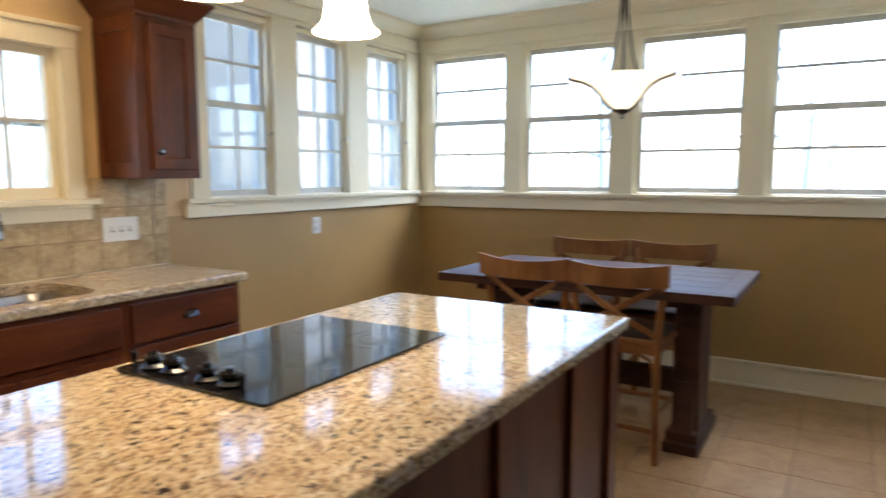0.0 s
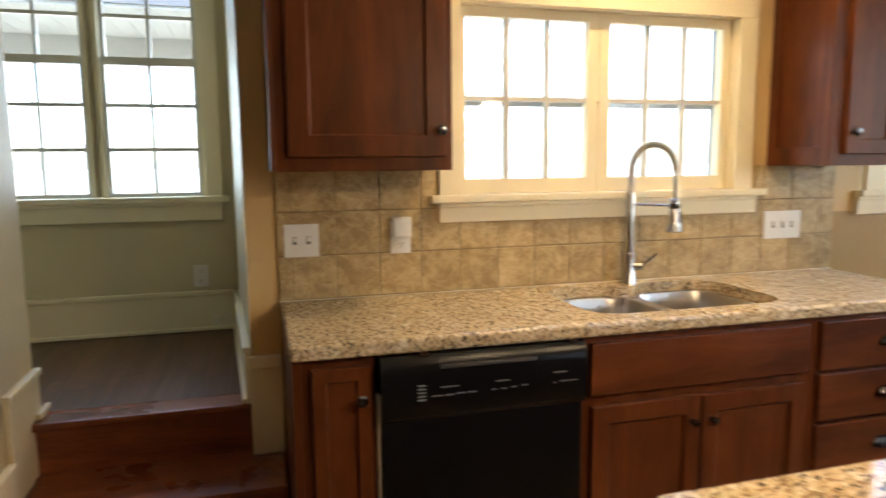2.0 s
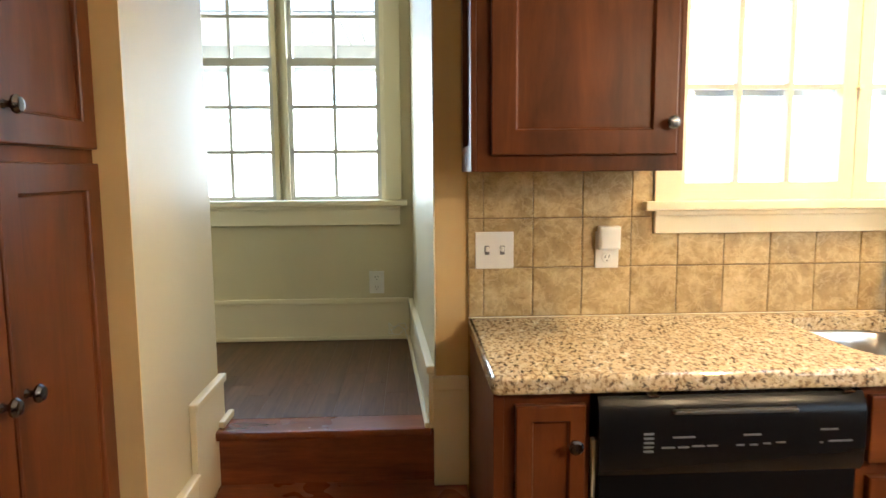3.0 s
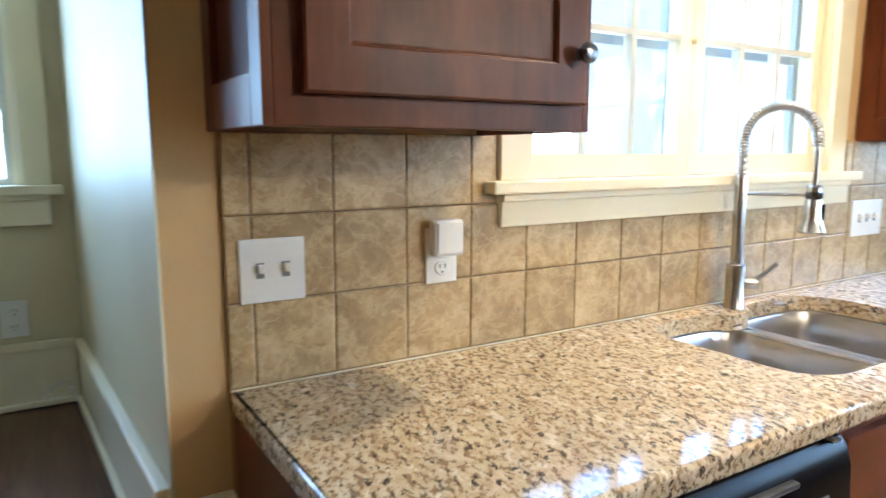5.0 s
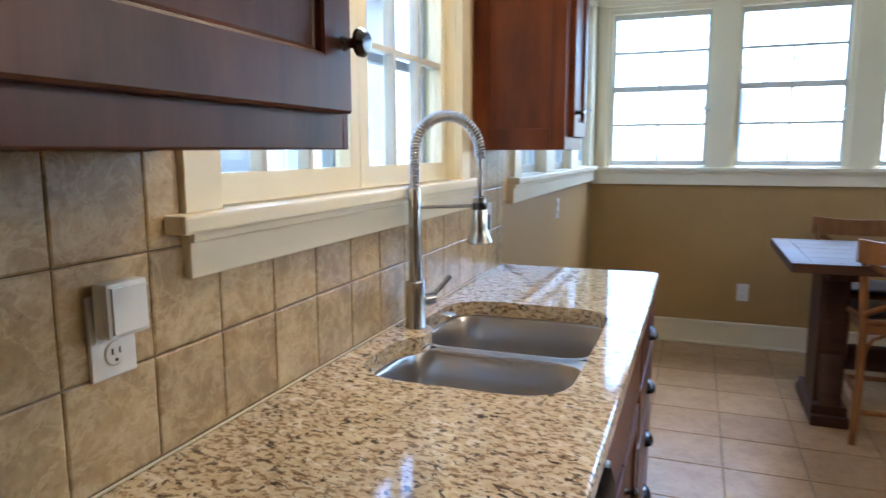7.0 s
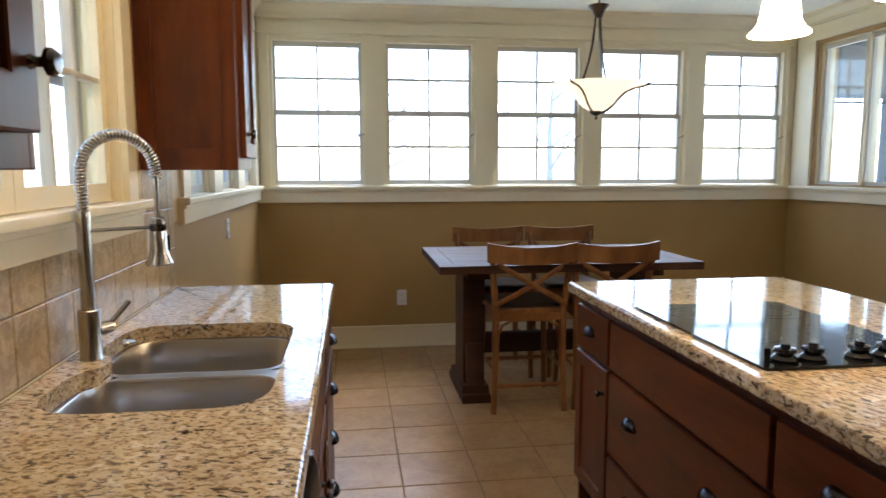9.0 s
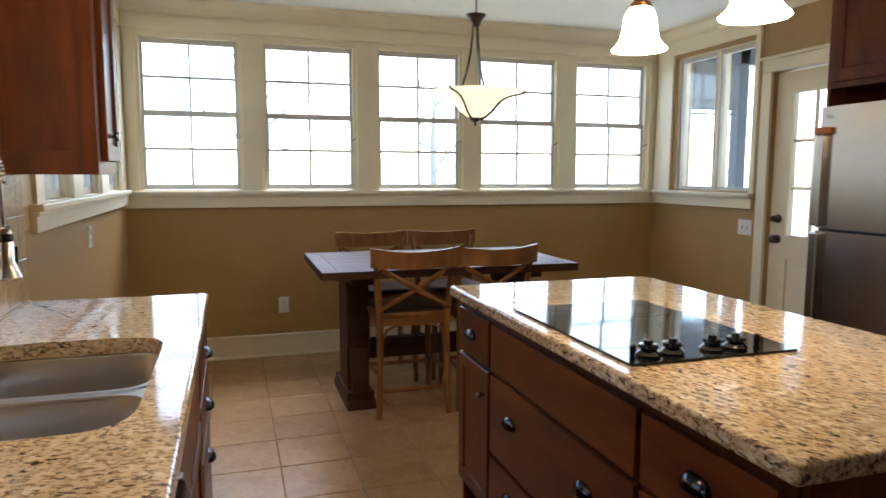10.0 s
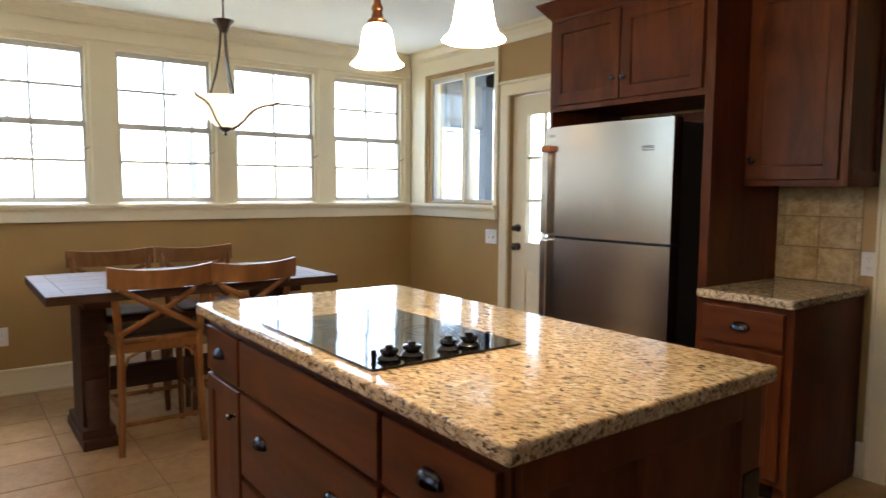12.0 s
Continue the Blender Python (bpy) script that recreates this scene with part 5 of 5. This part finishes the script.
# outer strip of a side porch; roof nearer the window left out for daylight
sp = thing("garden_shelter", Matrix(), "outer strip of a side porch's pale board ceiling, nearer part left out for daylight", "porch")
tagged(sp, kind="structure")
cube("roof", ROOFING, (-7.7, -6.2, -3.7, 0.7, 2.58, 2.66), sp)
for k in range(31):
    cube("ceiling_board", SIDING, (-7.5, -6.22, -3.65 + 0.14 * k, -3.515 + 0.14 * k, 2.555, 2.58), sp, bevel=0)
cube("beam", SIDING, (-7.66, -7.5, -3.7, 0.7, 2.31, 2.58), sp)
for y in (-3.6, 0.55):
    cube("post", PORCHWHITE, (-7.65, -7.51, y - 0.07, y + 0.07, -0.62, 2.31), sp)
    cube("post", PORCHWHITE, (-6.34, -6.22, y - 0.06, y + 0.06, -0.62, 2.555), sp)


HOUSEGREY = plain("grey_house_siding", (0.30, 0.255, 0.20), 0.8)
PANEGREY = plain("dull_house_glass", (0.20, 0.21, 0.22), 0.3)


def house(name, m, w, d, h, rise, label):
    b = thing(name, m, label, "house")
    cube("wall", HOUSEGREY, (-w / 2, w / 2, -d / 2, d / 2, -0.62, h), b)
    bm = bmesh.new()
    vs = [bm.verts.new(p) for p in ((-w / 2 - 0.4, -d / 2 - 0.4, h), (w / 2 + 0.4, -d / 2 - 0.4, h), (w / 2 + 0.4, d / 2 + 0.4, h), (-w / 2 - 0.4, d / 2 + 0.4, h), (-w / 2 - 0.4, 0, h + rise), (w / 2 + 0.4, 0, h + rise))]
    for f in ((0, 1, 5, 4), (2, 3, 4, 5), (0, 4, 3), (1, 2, 5), (0, 3, 2, 1)):
        bm.faces.new([vs[k] for k in f])
    part("roof", bm, ROOFING, b)
    for x in (-w / 4, w / 4):
        for s in (-1, 1):
            wn_ = cube("window", PANEGREY, (x - 0.5, x + 0.5, s * d / 2 - 0.03, s * d / 2 + 0.03, 0.9, 2.2), b)
            cube("frame", PORCHWHITE, (x - 0.58, x + 0.58, s * d / 2 - 0.02, s * d / 2 + 0.02, 0.82, 2.28), wn_)
    return b


house("neighbour_house", at(-13.0, 15.1, 0, 90), 6.4, 4, 5.8, 1.6, "grey sided neighbouring house across the lawn")


def tree(x, y, high, seed):
    rnd = random.Random(seed)
    t = thing("bare_tree", at(x, y, -0.62), "leafless grey winter tree on the lawn", "tree", "bare trees")
    bm = bmesh.new()
    tube(bm, [(0, 0, 0), (0.05, 0.02, high * 0.25), (-0.05, 0.05, high * 0.5), (0.05, -0.05, high * 0.8)], [0.16, 0.13, 0.09, 0.03], 8)
    part("trunk", bm, BARK, t, smooth=True)

    def limb(bm, p, d, length, r, deep):
        pts = [p]
        for k in range(4):
            d = (d + Vector((rnd.uniform(-0.35, 0.35), rnd.uniform(-0.35, 0.35), rnd.uniform(-0.1, 0.3)))).normalized()
            pts.append(pts[-1] + d * length / 4)
        tube(bm, pts, [r, r * 0.85, r * 0.7, r * 0.5, r * 0.3], 5)
        if deep:
            for k in range(4):
                limb(bm, pts[1 + k % 4], (d + Vector((rnd.uniform(-1, 1), rnd.uniform(-1, 1), rnd.uniform(-0.2, 0.6)))).normalized(), length * 0.6, r * 0.5, deep - 1)

    for k in range(8):
        a = rnd.uniform(0, 6.28)
        bm = bmesh.new()
        limb(bm, Vector((0, 0, high * rnd.uniform(0.28, 0.75))), Vector((math.cos(a), math.sin(a), 0.5)), high * 0.35, 0.055, 2)
        part("limb", bm, BARK, t)
    return t


t1, t2, t3 = tree(-17.5, 1.6, 6.5, 1), tree(-13.0, 4.7, 7.0, 2), tree(-6.0, 19.0, 7.5, 3)
for k, (x, y, deg) in enumerate(((-19.5, -3.5, 40), (-20.0, 0.4, 130), (-22.5, 2.2, 250), (-38.5, 9.0, 10), (-41.0, 12.6, 200), (-44.0, 16.2, 85), (-23.5, 1.3, 310), (-25.0, 0.0, 20), (-39.0, 14.6, 140), (4.5, 22.0, 70), (-1.0, 24.0, 190))):
    copy_thing((t1, t2, t3)[k % 3], at(x, y, -0.62, deg))

# ---- floor boards of the passage ----
k, y = 0, -2.18
while y < 0.0:
    for a, b in ((-4.06, -3.5 + 0.12 * (k % 3)), (-3.5 + 0.12 * (k % 3) + 0.001, -3.031)):
        o = cube("floorboard", HALLWOOD, (a, b, y, min(y + 0.082, -0.11), HALLZ - 0.013, HALLZ - 0.002), bevel=0)
        o.parent = bpy.data.objects["passage_subfloor"]
    y += 0.083
    k += 1

# ---- backsplash tiles ----
bs = boxes("backsplash", SPLASHGROUT, [(0.0, 2.325, -0.002, 0.0, 0.915, 1.165), (0.0, 0.56, -0.002, 0.0, 1.165, 1.362), (1.92, 2.325, -0.002, 0.0, 1.165, 1.362)])
bs.matrix_world = at(-2.901, 0, 0, 90)
structure(bs, "square tan stone backsplash tiles")
tile_mesh = {}


def tile(parent, mat, w, h, u, z, name, thick, vertical):
    """A tile with eased edges; alike ones share one mesh."""
    key = (name, round(w, 3), round(h, 3))
    if key not in tile_mesh:
        bm = bmesh.new()
        e = 0.003
        low = [bm.verts.new(p) for p in ((-w / 2, -h / 2, 0), (w / 2, -h / 2, 0), (w / 2, h / 2, 0), (-w / 2, h / 2, 0))]
        mid = [bm.verts.new((v.co.x, v.co.y, thick - 0.0015)) for v in low]
        top = [bm.verts.new((v.co.x - math.copysign(e, v.co.x), v.co.y - math.copysign(e, v.co.y), thick)) for v in low]
        for a, b in ((low, mid), (mid, top)):
            for k in range(4):
                bm.faces.new((a[k], a[(k + 1) % 4], b[(k + 1) % 4], b[k]))
        bm.faces.new(top)
        me = bpy.data.meshes.new(name)
        bm.to_mesh(me)
        bm.free()
        me.materials.append(mat)
        tile_mesh[key] = me
    o = new(name, tile_mesh[key])
    o.parent = parent
    o.matrix_local = pose(u, -0.002, z, 90, 0, 0) if vertical else pose(u, z, -0.009)
    return o


caulk = cube("caulk_line", CREAM, (0.0, 2.325, -0.003, 0.0, 0.9155, 0.9185), bevel=0)
caulk.matrix_world = at(-2.8935, 0, 0, 90)
structure(caulk, "pale caulk line where backsplash meets countertop")
TP, TG = 0.1512, 0.0022
for row, (z0, z1) in enumerate(((0.920, 1.068), (1.071, 1.219), (1.222, 1.361))):
    edges = [0.0] + [0.046 + TP * k for k in range(4)] + [0.4996 + 0.1455 * k for k in range(1, 13)]
    edges = [e for e in edges if e < 2.31] + [2.325]
    for a, b in zip(edges, edges[1:]):
        if row == 2:
            if a >= 0.565 and b <= 1.915:
                continue
            if a < 0.565 < b:
                b = 0.565
            if a < 1.915 < b:
                a = 1.915
        if b - a > 0.012:
            tile(bs, SPLASH, b - a - TG, z1 - z0, (a + b) / 2, (z0 + z1) / 2, "tile", 0.006, True)
ebs = boxes("backsplash_east", SPLASHGROUT, [(-1.366, -0.968, -0.002, 0.0, 0.915, 1.379)])
ebs.matrix_world = at(1.334, 0, 0, -90)
structure(ebs, "tan stone backsplash tiles behind the small counter")
for z0, z1 in ((0.918, 1.082), (1.086, 1.234), (1.238, 1.379)):
    for a, b in ((-1.366, -1.325), (-1.325, -1.158), (-1.158, -0.992), (-0.992, -0.968)):
        tile(ebs, SPLASH, b - a - 0.002, z1 - z0, (a + b) / 2, (z0 + z1) / 2, "tile", 0.006, True)

# ---- floor tiles ----
fl = bpy.data.objects["floor"]
for i in range(-3, 11):
    for j in range(-16, 5):
        x, y = FLOOR_X + PITCH * (i + 0.5), FLOOR_Y + PITCH * (j + 0.5)
        x0, x1, y0, y1 = max(x - PITCH / 2, -2.905), min(x + PITCH / 2, 1.336), max(y - PITCH / 2, -2.254), min(y + PITCH / 2, 4.75)
        if x1 - x0 < 0.03 or y1 - y0 < 0.03:
            continue
        tile(fl, FLOORTILE, x1 - x0 - 0.005, y1 - y0 - 0.005, (x0 + x1) / 2, (y0 + y1) / 2, "floor_tile", 0.009, False)
# tiles for the unseen depth added to the south
rest = []
for i in range(-2, 11):
    for j in range(-25, -16):
        x0, y0 = FLOOR_X + PITCH * i, FLOOR_Y + PITCH * j
        rest.append((max(x0, -2.42) + 0.0025, min(x0 + PITCH, 1.336) - 0.0025, y0 + 0.0025, min(y0 + PITCH, -2.254) - 0.0025, -0.009, 0.0))
far = boxes("floor_tiles", FLOORTILE, [d for d in rest if d[1] - d[0] > 0.03 and d[3] - d[2] > 0.03], fl)
tagged(far, "beige floor tiles in the room's unseen added depth", kind="stuff")
